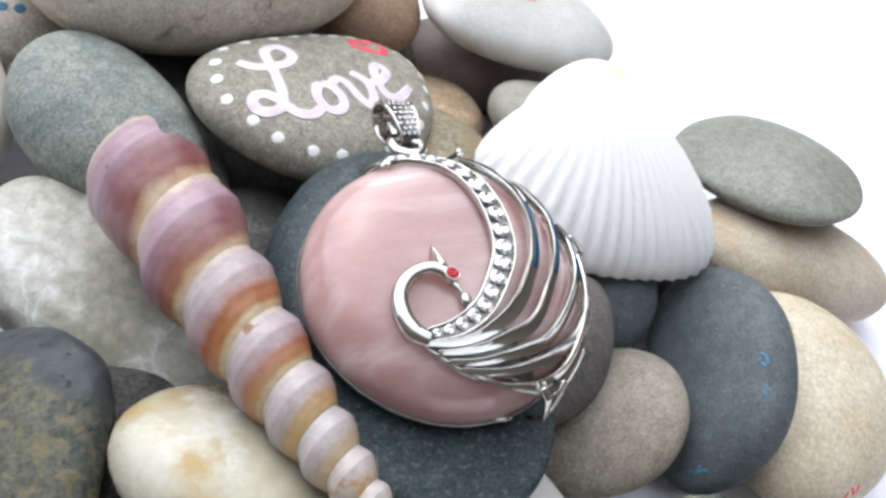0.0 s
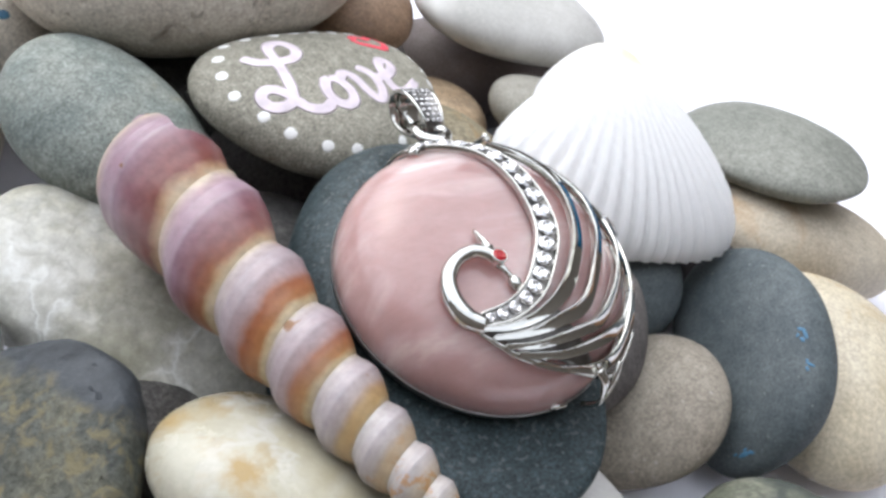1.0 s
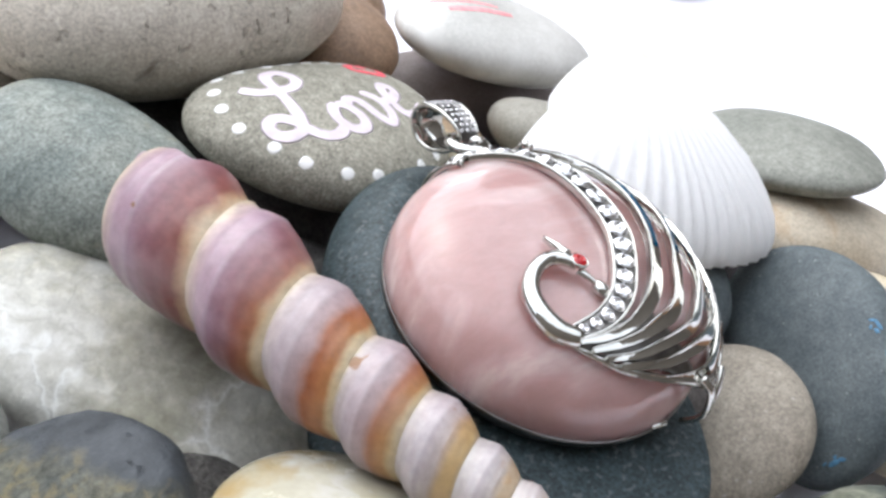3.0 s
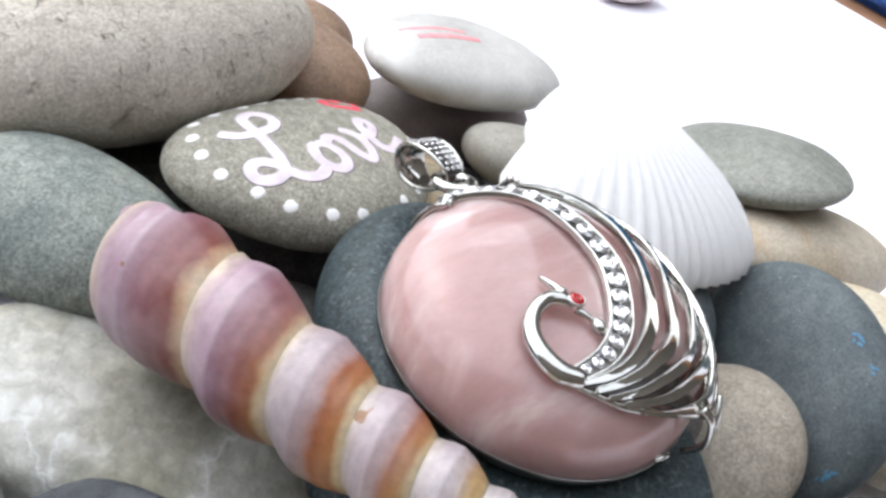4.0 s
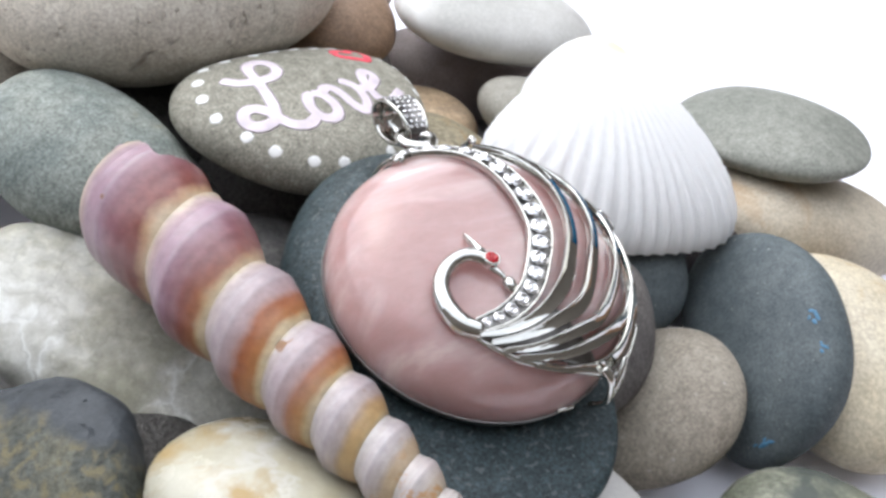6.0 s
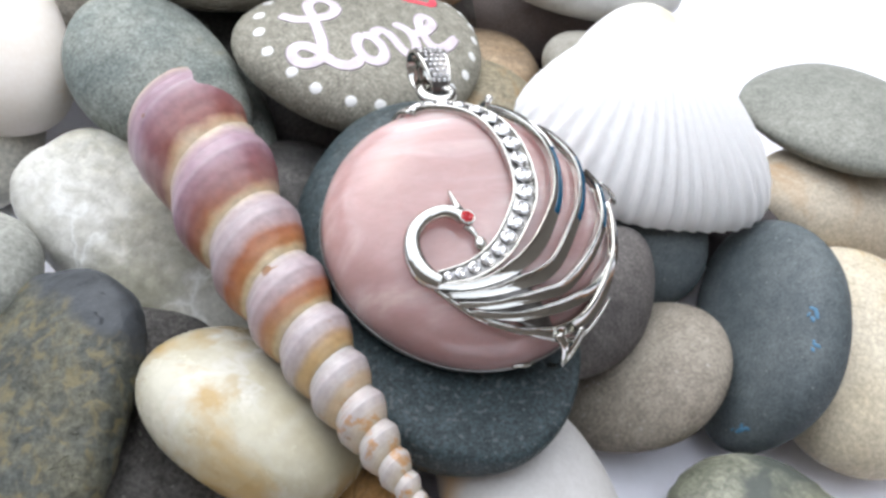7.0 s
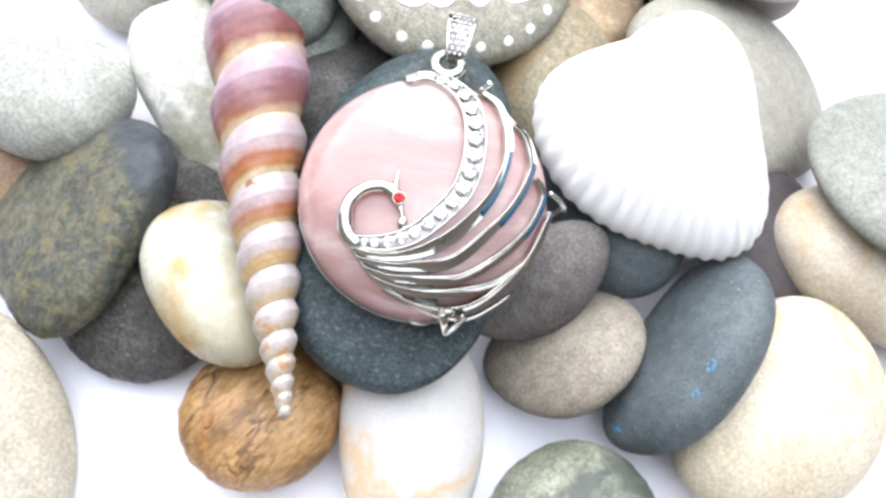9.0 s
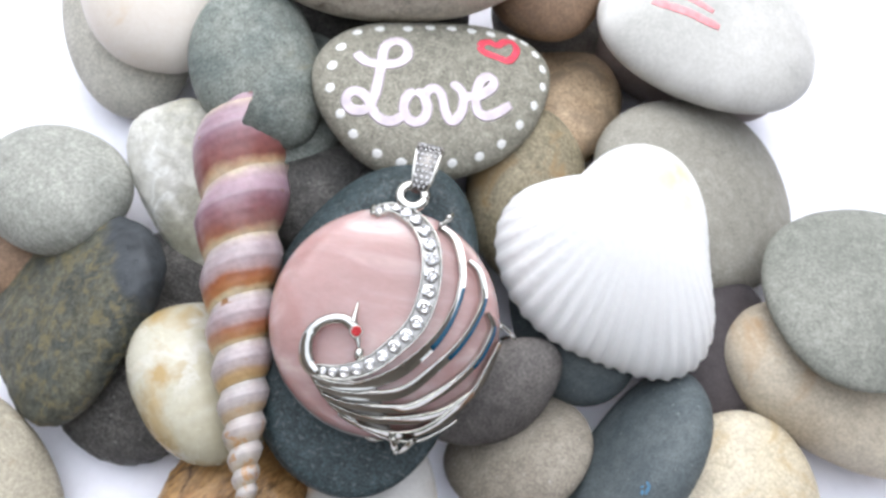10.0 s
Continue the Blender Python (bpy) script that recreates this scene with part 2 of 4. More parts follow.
PAPER = plain("white paper", (0.84, 0.84, 0.91), rough=0.75, grain=700, vary=0.02, bump=0.08)
WHITE_PAINT = plain("white paint", (0.64, 0.565, 0.625), rough=0.5, grain=420, vary=0.16, bump=0.2)
DOT_PAINT = plain("white dot paint", (0.80, 0.80, 0.79), rough=0.5, vary=0.04, bump=0.2)
RED_PAINT = plain("red paint", (0.78, 0.055, 0.10), rough=0.5, grain=900, vary=0.22, bump=0.2)
PINK_PAINT = plain("rubbed pink paint", (0.80, 0.30, 0.32), rough=0.55, grain=900, vary=0.2)
BLUE_PAINT = plain("blue paint", (0.055, 0.16, 0.27), rough=0.55, grain=1200, vary=0.3)
SILVER = plain("polished silver", (0.53, 0.525, 0.495), rough=0.05, metal=1.0, grain=700, vary=0.05, bump=0.3)
GROOVE = plain("dark grey silver", (0.16, 0.155, 0.15), rough=0.28, metal=1.0, grain=700, vary=0.3)
CHANNEL = plain("dull grey silver", (0.34, 0.335, 0.325), rough=0.3, metal=1.0, grain=600, vary=0.25)
# blue reflection seen on the silver feathers, put in as a fixed colour
PAINTED_SHEEN = plain("painted blue sheen", (0.002, 0.052, 0.105), rough=0.08, grain=300, vary=0.1)
PAINTED_SHEEN.node_tree.nodes["Principled BSDF"].inputs["Specular IOR Level"].default_value = 0.4
WOOD = plain("brown table wood", (0.26, 0.13, 0.06), rough=0.5, grain=60, vary=0.3)
# dark tone of the unseen walls added to shape light and reflections
BLOCKER_TONE = plain("dark blocker wall", (0.13, 0.115, 0.10), rough=0.85, grain=30, vary=0.12)
PAVING = plain("grey paving", (0.28, 0.27, 0.25), rough=0.85, grain=15, vary=0.2)
BLUE_CLOTH = plain("blue cloth", (0.03, 0.10, 0.35), rough=0.8, grain=500, vary=0.2)


def rose_quartz():
    m, n, l, b = material("rose quartz")
    vec = coords(n, l, False)
    mp = n.new("ShaderNodeMapping")
    mp.inputs["Rotation"].default_value = (0.3, 0.2, 0.5)
    mp.inputs["Scale"].default_value = (0.6, 1.5, 1.0)
    l.new(vec, mp.inputs["Vector"])
    cloud = noise_tex(n, l, mp.outputs["Vector"], 62, 4, 0.5, 1.4)
    col = ramp(n, l, cloud, [(0.28, (0.365, 0.222, 0.216)), (0.48, (0.420, 0.272, 0.264)), (0.58, (0.475, 0.335, 0.325)), (0.68, (0.60, 0.480, 0.465))])
    thread = noise_tex(n, l, mp.outputs["Vector"], 420, 4, 0.7, 2.0)
    col = mixc(n, l, 0.14, col, ramp(n, l, thread, [(0.35, 0.35), (0.65, 0.65)]), "OVERLAY")
    l.new(col, b.inputs["Base Color"])
    b.inputs["Subsurface Weight"].default_value = 0.8
    b.inputs["Subsurface Radius"].default_value = (1.0, 0.75, 0.7)
    b.inputs["Subsurface Scale"].default_value = 0.010
    b.inputs["Roughness"].default_value = 0.08
    b.inputs["IOR"].default_value = 1.5
    return m


ROSE = rose_quartz()
CRYSTAL = plain("foil-backed cut crystal", (0.64, 0.64, 0.65), rough=0.03, metal=0.75, grain=300, vary=0.02)
RUBY = plain("red glass on foil", (0.36, 0.003, 0.008), rough=0.06, grain=300, vary=0.05)


def spire_material():
    """Turret shell: colour follows the whorl (UV x: across a whorl, UV y: along the shell)."""
    m, n, l, b = material("turret shell")
    uv = n.new("ShaderNodeUVMap")
    sep = n.new("ShaderNodeSeparateXYZ")
    l.new(uv.outputs["UV"], sep.inputs[0])
    vec = coords(n, l, False)
    wob = noise_tex(n, l, vec, 220, 3)
    ma = n.new("ShaderNodeMath")
    ma.operation = "MULTIPLY_ADD"
    l.new(wob, ma.inputs[0])
    ma.inputs[1].default_value = 0.24
    l.new(sep.outputs["X"], ma.inputs[2])
    sh = n.new("ShaderNodeMath")
    sh.operation = "SUBTRACT"
    l.new(ma.outputs[0], sh.inputs[0])
    sh.inputs[1].default_value = 0.12
    across = sh.outputs[0]
    pale = ramp(n, l, across, [(0.0, (0.470, 0.390, 0.265)), (0.06, (0.440, 0.340, 0.200)), (0.13, (0.320, 0.140, 0.052)), (0.32, (0.285, 0.098, 0.042)), (0.43, (0.306, 0.209, 0.205)), (0.60, (0.313, 0.248, 0.265)), (0.80, (0.325, 0.273, 0.286)), (0.95, (0.364, 0.312, 0.293)), (1.0, (0.364, 0.293, 0.208))])
    mauve = ramp(n, l, across, [(0.0, (0.500, 0.400, 0.275)), (0.07, (0.400, 0.250, 0.150)), (0.15, (0.205, 0.068, 0.054)), (0.44, (0.215, 0.098, 0.115)), (0.62, (0.285, 0.180, 0.228)), (0.80, (0.320, 0.222, 0.262)), (0.93, (0.390, 0.295, 0.270)), (1.0, (0.470, 0.390, 0.290))])
    tip = ramp(n, l, across, [(0.0, (0.378, 0.302, 0.189)), (0.08, (0.396, 0.270, 0.126)), (0.24, (0.387, 0.270, 0.135)), (0.38, (0.360, 0.315, 0.293)), (0.60, (0.356, 0.321, 0.335)), (1.0, (0.369, 0.340, 0.324))])
    f1 = ramp(n, l, sep.outputs["Y"], [(0.30, 0.0), (0.42, 1.0)])
    f2 = ramp(n, l, sep.outputs["Y"], [(0.585, 0.0), (0.655, 1.0)])
    f0 = ramp(n, l, sep.outputs["Y"], [(0.16, 0.0), (0.28, 1.0)])
    top = ramp(n, l, across, [(0.0, (0.360, 0.302, 0.216)), (0.20, (0.378, 0.329, 0.270)), (0.60, (0.365, 0.335, 0.324)), (1.0, (0.369, 0.340, 0.317))])
    tip = mixc(n, l, f0, top, tip)
    col = mixc(n, l, f1, tip, pale)
    col = mixc(n, l, f2, col, mauve)
    thread = n.new("ShaderNodeTexWave")
    thread.bands_direction = "X"
    thread.inputs["Scale"].default_value = 2.2
    thread.inputs["Distortion"].default_value = 1.5
    thread.inputs["Detail"].default_value = 3
    l.new(uv.outputs["UV"], thread.inputs["Vector"])
    fibre = noise_tex(n, l, vec, 900, 4, 0.65)
    col = mixc(n, l, 0.32, col, ramp(n, l, fibre, [(0.3, 0.25), (0.7, 0.75)]), "OVERLAY")
    col = mixc(n, l, 0.035, col, thread.outputs["Color"], "SOFT_LIGHT")
    keel = ramp(n, l, sep.outputs["X"], [(0.56, 0.0), (0.595, 0.14), (0.615, 0.14), (0.65, 0.0)])
    col = mixc(n, l, keel, col, (0.62, 0.56, 0.56))
    washed = ramp(n, l, noise_tex(n, l, vec, 130, 3, 0.6), [(0.48, 0.0), (0.80, 0.28)])
    col = mixc(n, l, washed, col, (0.47, 0.40, 0.40))
    spots = ramp(n, l, noise_tex(n, l, vec, 330, 2), [(0.72, 0.0), (0.75, 1.0)])
    col = mixc(n, l, spots, col, (0.20, 0.095, 0.035))
    ochre = ramp(n, l, noise_tex(n, l, vec, 420, 4, 0.7), [(0.56, 0.0), (0.62, 0.9)])
    ochre = mixc(n, l, 1.0, ochre, ramp(n, l, sep.outputs["Y"], [(0.04, 1.0), (0.20, 0.8), (0.27, 0.0)]), "MULTIPLY")
    col = mixc(n, l, ochre, col, (0.36, 0.18, 0.055))
    l.new(col, b.inputs["Base Color"])
    b.inputs["Roughness"].default_value = 0.34
    b.inputs["Subsurface Weight"].default_value = 0.12
    b.inputs["Subsurface Radius"].default_value = (1.0, 0.6, 0.5)
    b.inputs["Subsurface Scale"].default_value = 0.001
    bp = n.new("ShaderNodeBump")
    bp.inputs["Strength"].default_value = 0.25
    bp.inputs["Distance"].default_value = 0.00015
    l.new(mixc(n, l, 0.5, thread.outputs["Fac"], fibre), bp.inputs["Height"])
    l.new(bp.outputs["Normal"], b.inputs["Normal"])
    return m


def cockle_material():
    """Chalky shell, a little translucent, with a faint yellow stain at the beak."""
    m, n, l, b = material("chalk white shell")
    vec = coords(n, l, False)
    f = noise_tex(n, l, vec, 900, 4, 0.6)
    col = ramp(n, l, f, [(0.3, (0.93, 0.93, 0.925)), (0.7, (0.96, 0.96, 0.955))])
    d = n.new("ShaderNodeVectorMath")
    d.operation = "DISTANCE"
    l.new(vec, d.inputs[0])
    d.inputs[1].default_value = (-0.0070, 0.0120, 0.0098)
    st = ramp(n, l, d.outputs["Value"], [(0.0, 0.9), (0.004, 0.5), (0.010, 0.0)])
    st = mixc(n, l, 1.0, st, ramp(n, l, noise_tex(n, l, vec, 300, 3), [(0.35, 0.5), (0.6, 1.0)]), "MULTIPLY")
    col = mixc(n, l, st, col, (0.80, 0.62, 0.28))
    l.new(col, b.inputs["Base Color"])
    b.inputs["Roughness"].default_value = 0.5
    b.inputs["Subsurface Weight"].default_value = 0.6
    b.inputs["Subsurface Radius"].default_value = (1.0, 0.97, 0.95)
    b.inputs["Subsurface Scale"].default_value = 0.004
    bp = n.new("ShaderNodeBump")
    bp.inputs["Strength"].default_value = 0.15
    bp.inputs["Distance"].default_value = 0.0001
    l.new(f, bp.inputs["Height"])
    l.new(bp.outputs["Normal"], b.inputs["Normal"])
    return m


SHELL_WHITE = cockle_material()
SPIRE = spire_material()


# ---- building helpers ----
def mesh_of(name, bm, mat, smooth=True):
    bmesh.ops.recalc_face_normals(bm, faces=bm.faces)
    me = bpy.data.meshes.new(name)
    bm.to_mesh(me)
    bm.free()
    me.materials.append(mat)
    if smooth:
        me.shade_smooth()
    return me


def part(name, bm, mat, parent, label="", smooth=True):
    ob = new(name, mesh_of(name, bm, mat, smooth))
    ob.parent = parent
    if label:
        tagged(ob, label)
    return ob


def thing(name, bm, mat, label, category, group="", kind="", smooth=True):
    return tagged(new(name, mesh_of(name, bm, mat, smooth)), label, category, group, kind)


def crisp_rim(ob):
    """Keep the shading of a thin shell even up to its open edges."""
    bm = bmesh.new()
    bm.from_mesh(ob.data)
    for e in bm.edges:
        if e.is_boundary:
            e.smooth = False
    bm.to_mesh(ob.data)
    bm.free()


def box(bm, x0, y0, z0, x1, y1, z1, bevel=0.0):
    r = bmesh.ops.create_cube(bm, size=1)
    for v in r["verts"]:
        v.co = Vector(((x0 + x1) / 2 + v.co.x * (x1 - x0), (y0 + y1) / 2 + v.co.y * (y1 - y0), (z0 + z1) / 2 + v.co.z * (z1 - z0)))
    if bevel:
        bmesh.ops.bevel(bm, geom=list({e for v in r["verts"] for e in v.link_edges}), offset=bevel, segments=2, affect="EDGES")
    return bm


def smooth_line(points, steps=8):
    """Catmull-Rom through a few guide points of any dimension."""
    p = [np.array(q, float) for q in points]
    p = [2 * p[0] - p[1]] + p + [2 * p[-1] - p[-2]]
    out = []
    for i in range(1, len(p) - 2):
        for k in range(steps):
            t = k / steps
            out.append(0.5 * (2 * p[i] + (p[i + 1] - p[i - 1]) * t + (2 * p[i - 1] - 5 * p[i] + 4 * p[i + 1] - p[i + 2]) * t * t + (3 * p[i] - p[i - 1] - 3 * p[i + 1] + p[i + 2]) * t ** 3))
    out.append(p[-2])
    return out


def sweep(bm, line, ups, widths, heights, ring=10, flat=0.35, square=1.0):
    """A bar with a rounded top along a line; ups are the normals of what it lies on. All in metres."""
    rows = []
    n = len(line)
    for i in range(n):
        a, b2 = line[max(0, i - 1)], line[min(n - 1, i + 1)]
        tang = (b2 - a).normalized()
        up = (ups[i] - tang * ups[i].dot(tang)).normalized()
        side = tang.cross(up)
        row = []
        for k in range(ring):
            ang = 2 * math.pi * k / ring
            h = math.copysign(abs(math.sin(ang)) ** square, math.sin(ang))
            c = math.copysign(abs(math.cos(ang)) ** square, math.cos(ang))
            row.append(bm.verts.new(line[i] + side * (c * widths[i] / 2) + up * (heights[i] * (h if h > 0 else h * flat))))
        rows.append(row)
    for r0, r1 in zip(rows, rows[1:]):
        for k in range(ring):
            bm.faces.new((r0[k], r0[(k + 1) % ring], r1[(k + 1) % ring], r1[k]))
    bm.faces.new(rows[0])
    bm.faces.new(rows[-1])
    return bm


# ---- setting: paper on a table, unseen dark walls added to block sky ----
bm = bmesh.new()
box(bm, -0.30, -0.045, -0.0006, 0.203, 0.52, 0.0)
thing("paper_sheet", bm, PAPER, "large smooth sheet of white paper under the stones", "paper", smooth=False)

table = tagged(new("table"), "brown wooden table with a smooth edge under the paper", "table")
bm = bmesh.new()
box(bm, -0.60, -0.45, -0.030, 0.62, 0.75, -0.0008, 0.004)
part("tabletop", bm, WOOD, table)
for x, y in ((-0.55, -0.40), (0.57, -0.40), (-0.55, 0.70), (0.57, 0.70)):
    bm = bmesh.new()
    box(bm, x - 0.03, y - 0.03, -0.75, x + 0.03, y + 0.03, -0.030, 0.003)
    part("leg", bm, WOOD, table)

bm = bmesh.new()
box(bm, -40, -40, -0.80, 40, 40, -0.75)
thing("ground", bm, PAVING, "plain grey paving under the table", "ground", kind="structure", smooth=False)
# added behind the camera: cuts light on front faces, darkens the silver
bm = bmesh.new()
box(bm, -1.6, -0.75, -0.75, 1.7, -0.55, 1.2)
thing("wall_south", bm, BLOCKER_TONE, "added unseen wall that blocks sky behind the table", "wall", kind="structure", smooth=False)

# added out of view so outward feather faces mirror something dark
bm = bmesh.new()
box(bm, 1.5, -0.55, -0.75, 1.7, 2.2, 1.9)
thing("wall_east", bm, BLOCKER_TONE, "tall added wall, unseen, that darkens reflections from the side", "wall", kind="structure", smooth=False)

# added low wall: a dark horizon for the cabochon's edge to mirror
bm = bmesh.new()
box(bm, -1.8, 2.2, -0.75, 1.7, 2.4, 0.80)
thing("wall_north", bm, BLOCKER_TONE, "low added wall, unseen, blocking sky", "wall", kind="structure", smooth=False)
# added taller piece, unseen, to darken reflections from the northeast
bm = bmesh.new()
box(bm, 0.55, 2.0, -0.75, 1.5, 2.2, 1.6)
thing("wall_northeast", bm, BLOCKER_TONE, "added unseen corner wall that darkens reflections", "wall", kind="structure", smooth=False)
# added low wall: blocks the low sky on the west side
bm = bmesh.new()
box(bm, -1.8, -0.55, -0.75, -1.6, 2.2, 0.60)
thing("wall_west", bm, BLOCKER_TONE, "low added wall, unseen, blocking sky at the side", "wall", kind="structure", smooth=False)

bm = bmesh.new()
box(bm, 0.215, 0.262, -0.0008, 0.300, 0.335, 0.010, 0.003)
thing("folded_cloth", bm, BLUE_CLOTH, "small folded blue cloth on the table beside the paper", "cloth")


# ---- pebbles ----
def pebble_point(d, semi, n, tx, ty, c3, s3):
    rr = (abs(d.x) ** n + abs(d.y) ** n + abs(d.z) ** n) ** (-1 / n)
    th = math.atan2(d.y, d.x)
    g = 1 + (1 - d.z * d.z) * (c3 * math.cos(3 * th) + s3 * math.sin(3 * th))
    x, y, z = d.x * rr * g, d.y * rr * g, d.z * rr
    return Vector((x * (1 + ty * y) * semi[0], y * (1 + tx * x) * semi[1], z * semi[2]))


def tilt_turn(tilt):
    """Turn of a pebble: the lean as one turn about a level axis, after a turn about its own upright."""
    a = Vector((radians(tilt[0]), radians(tilt[1]), 0))
    lean = Matrix.Rotation(a.length, 4, a.normalized()) if a.length > 1e-6 else Matrix.Identity(4)
    return lean @ Matrix.Rotation(radians(tilt[2]), 4, "Z")


PEBBLES = {}


def pebble(key, label, mat, place, semi, tilt, shape=(2.1, 0, 0, 0, 0), fine=6, lumps=0.018, seed=0, dents=0.0, cuts=(), rough=0.0):
    """cuts: directions and how much of the stone's reach that way is left, where a face is broken flat."""
    back = tilt_turn(tilt).to_3x3().transposed()
    bm = bmesh.new()
    bmesh.ops.create_icosphere(bm, subdivisions=fine, radius=1)
    size = max(semi)
    for v in bm.verts:
        d = v.co.normalized()
        p = pebble_point(d, semi, *shape)
        q = p / size
        k = noise.noise(q * 1.6 + Vector((seed * 7.3, 1.7, seed))) * lumps + noise.noise(q * 4.5 + Vector((seed, 5.1, 3.0))) * lumps * 0.25
        if dents:
            w = noise.noise(q * 2.4 + Vector((seed * 2.1, 9.0, 4.0)))
            k -= dents * max(0.0, w - 0.15) + dents * 0.35 * abs(noise.noise(q * 6.0 + Vector((3.0, seed, 8.0))))
        if rough:
            k += rough * (noise.noise(q * 9 + Vector((seed, 2.0, 6.0))) + 0.6 * noise.noise(q * 19 + Vector((4.0, seed, 1.0))) - 0.8 * abs(noise.noise(q * 7 + Vector((seed, seed, 3.0)))))
        p += d * (k * (semi[0] + semi[1] + semi[2]) / 3 * (0.45 + 0.55 * (1 - abs(d.z))))
        v.co = p * MM
    for way, left in cuts:
        way = (back @ Vector(way)).normalized()
        reach = max(v.co.dot(way) for v in bm.verts) * left
        for v in bm.verts:
            over = v.co.dot(way) - reach
            if over > 0:
                v.co -= way * (over - MM * (1 - math.exp(-over / MM)))
    ob = thing("pebble", bm, mat, label, "stone", "pile of river pebbles")
    ob.matrix_world = Matrix.Translation(Vector(place) * MM) @ tilt_turn(tilt)
    PEBBLES[key] = ob
    return ob


pebble("dark_center", "smooth dark blue-grey pebble with pale specks under the pendant", SLATE, (-9.1, 79.3, 18.6), (16.2, 25.8, 8.9), (9, -5, 17), (2.15, -0.03, -0.13, -0.04, 0.01), seed=1, lumps=0.010, cuts=(((0.105, -0.176, 0.979), 0.375),))
pebble("love", "flat olive-grey pebble painted with a white word and dots", LOVE_STONE, (-21.8, 116.5, 21.9), (19.95, 13.8, 5.85), (-1.6, 10.5, 46.5), (2.25, -0.145, -0.085, 0.0, 0.086), seed=2, lumps=0.008)
pebble("green_left", "grey-green pebble with fine streaks behind the turret shell", GREEN_GREY, (-49.7, 104.2, 20.6), (10.8, 15.0, 6.6), (7, 11, 51), (2.09, 0.07, 0.09, -0.03, -0.02), seed=3, lumps=0.014)
pebble("side_left", "dark grey-green pebble tucked between larger stones", GREEN_GREY, (-43.8, 105.2, 12.2), (9.6, 15.5, 6), (6, -6, 27), seed=33, fine=5)
pebble("big_taupe", "large rounded taupe pebble with pitted face", TAUPE, (-43.8, 136.2, 30.0), (26.3, 18.1, 11.4), (2, 0, 32), (2.14, 0, 0, 0, -0.01), seed=4, lumps=0.014)
pebble("brown_top", "smooth brown pebble beside the large taupe one", BROWN, (-20.6, 150.4, 21.2), (11.3, 14.3, 6.2), (5, 2, -154), (2.15, -0.04, -0.02, 0, 0), seed=5)
pebble("brown_far", "reddish brown pebble at the back of the pile", BROWN, (-19.0, 168.0, 19.0), (12, 11, 6.5), (3, 2, 20), seed=6, fine=5)
pebble("white_red", "greyish white pebble with a rubbed pink paint stroke", PALE_WHITE, (9.6, 155.3, 21.5), (20.3, 15.3, 5.6), (0, 10, -152), (2.04, -0.10, 0.03, 0.01, 0.02), seed=7, lumps=0.010)
pebble("brown_love", "mottled tan pebble under the painted stone", TAN, (-8.3, 133.6, 8.1), (16.7, 13.4, 6.4), (-10, -18, -76), (2.11, 0, -0.03, -0.01, 0), seed=8)
pebble("olive", "olive-brown pebble wedged between shell and painted stone", OLIVE, (-1.5, 114.5, 11.5), (15.5, 10.5, 6.8), (10, 8, 122), seed=9)
pebble("taupe_shell", "pale taupe pebble under the white shell", TAUPE_PALE, (22.9, 132.2, 11.0), (21.6, 18.1, 6.3), (-15, 21, -128), (2.20, -0.03, -0.02, 0, -0.02), seed=10, lumps=0.008)
pebble("grey_right", "sage-grey oval pebble lying on a beige one", GREY_SAGE, (52.1, 126.3, 18.7), (15.8, 18.0, 4.7), (-10, -5, -2), (1.82, 0.03, -0.06, -0.01, 0.01), seed=11, lumps=0.008, cuts=(((0.25, -0.1, 1.0), 0.82),))
pebble("beige_right", "beige pebble with an orange-stained edge", BEIGE, (57.0, 113.2, 9.6), (19.5, 10.8, 7.4), (0, 10, 3), (2.2, -0.12, 0.02, 0, -0.03), seed=12, lumps=0.008)
pebble("dark_right", "dark blue-grey pebble with small blue paint marks", SLATE_MID, (35.4, 83.8, 12.3), (16.2, 10.8, 5.1), (6, -58, -103), (2.33, -0.01, 0, -0.01, -0.05), seed=13, lumps=0.008)
pebble("cream_right", "cream pebble with a small red paint mark", CREAM, (50.7, 85.6, 8.2), (17.7, 13.6, 8.6), (5, 5, 77), (2.08, -0.06, 0, -0.03, 0.04), seed=14, lumps=0.010)
pebble("taupe_front", "warm taupe pebble with a fine grain", TAUPE_WARM, (20.0, 76.8, 7.4), (12.3, 10.7, 5.1), (0, -33, 30), (1.87, 0.03, 0.02, -0.01, 0.01), seed=15, lumps=0.008)
pebble("purple", "purple-grey pebble half under the pendant", PURPLE, (12.0, 80.7, 15.1), (7.2, 11.8, 4.4), (27, 20, -27), (1.94, -0.07, -0.01, 0.03, 0), seed=16, lumps=0.008)
pebble("slate_small", "blue-grey pebble below the white shell", SLATE_MID, (15.5, 100.4, 14.8), (10.7, 16.0, 6.4), (29, -7, 37), seed=17, lumps=0.008)
pebble("dark_shell", "dark purple-brown pebble in the gap beside the shell", PLUM, (38.5, 109.5, 7.0), (10, 14, 6.5), (0, 10, 20), seed=18, fine=5)
pebble("quartz", "rough cloudy quartz pebble with white cracks", QUARTZ, (-43.9, 83.5, 8.9), (10.9, 20.0, 5.6), (18, 16, -114), (2.84, -0.04, 0.12, -0.04, -0.02), seed=19, lumps=0.03, dents=0.05, rough=0.016)
pebble("moss", "dark angular pebble mottled with ochre", MOSS, (-50.6, 56.0, 10.1), (16.3, 15.3, 5.0), (14, -26, 82), (2.60, 0.04, -0.02, 0.07, -0.05), seed=20, lumps=0.02, dents=0.03, rough=0.018, cuts=(((0.45, 0.75, 0.55), 0.93),))
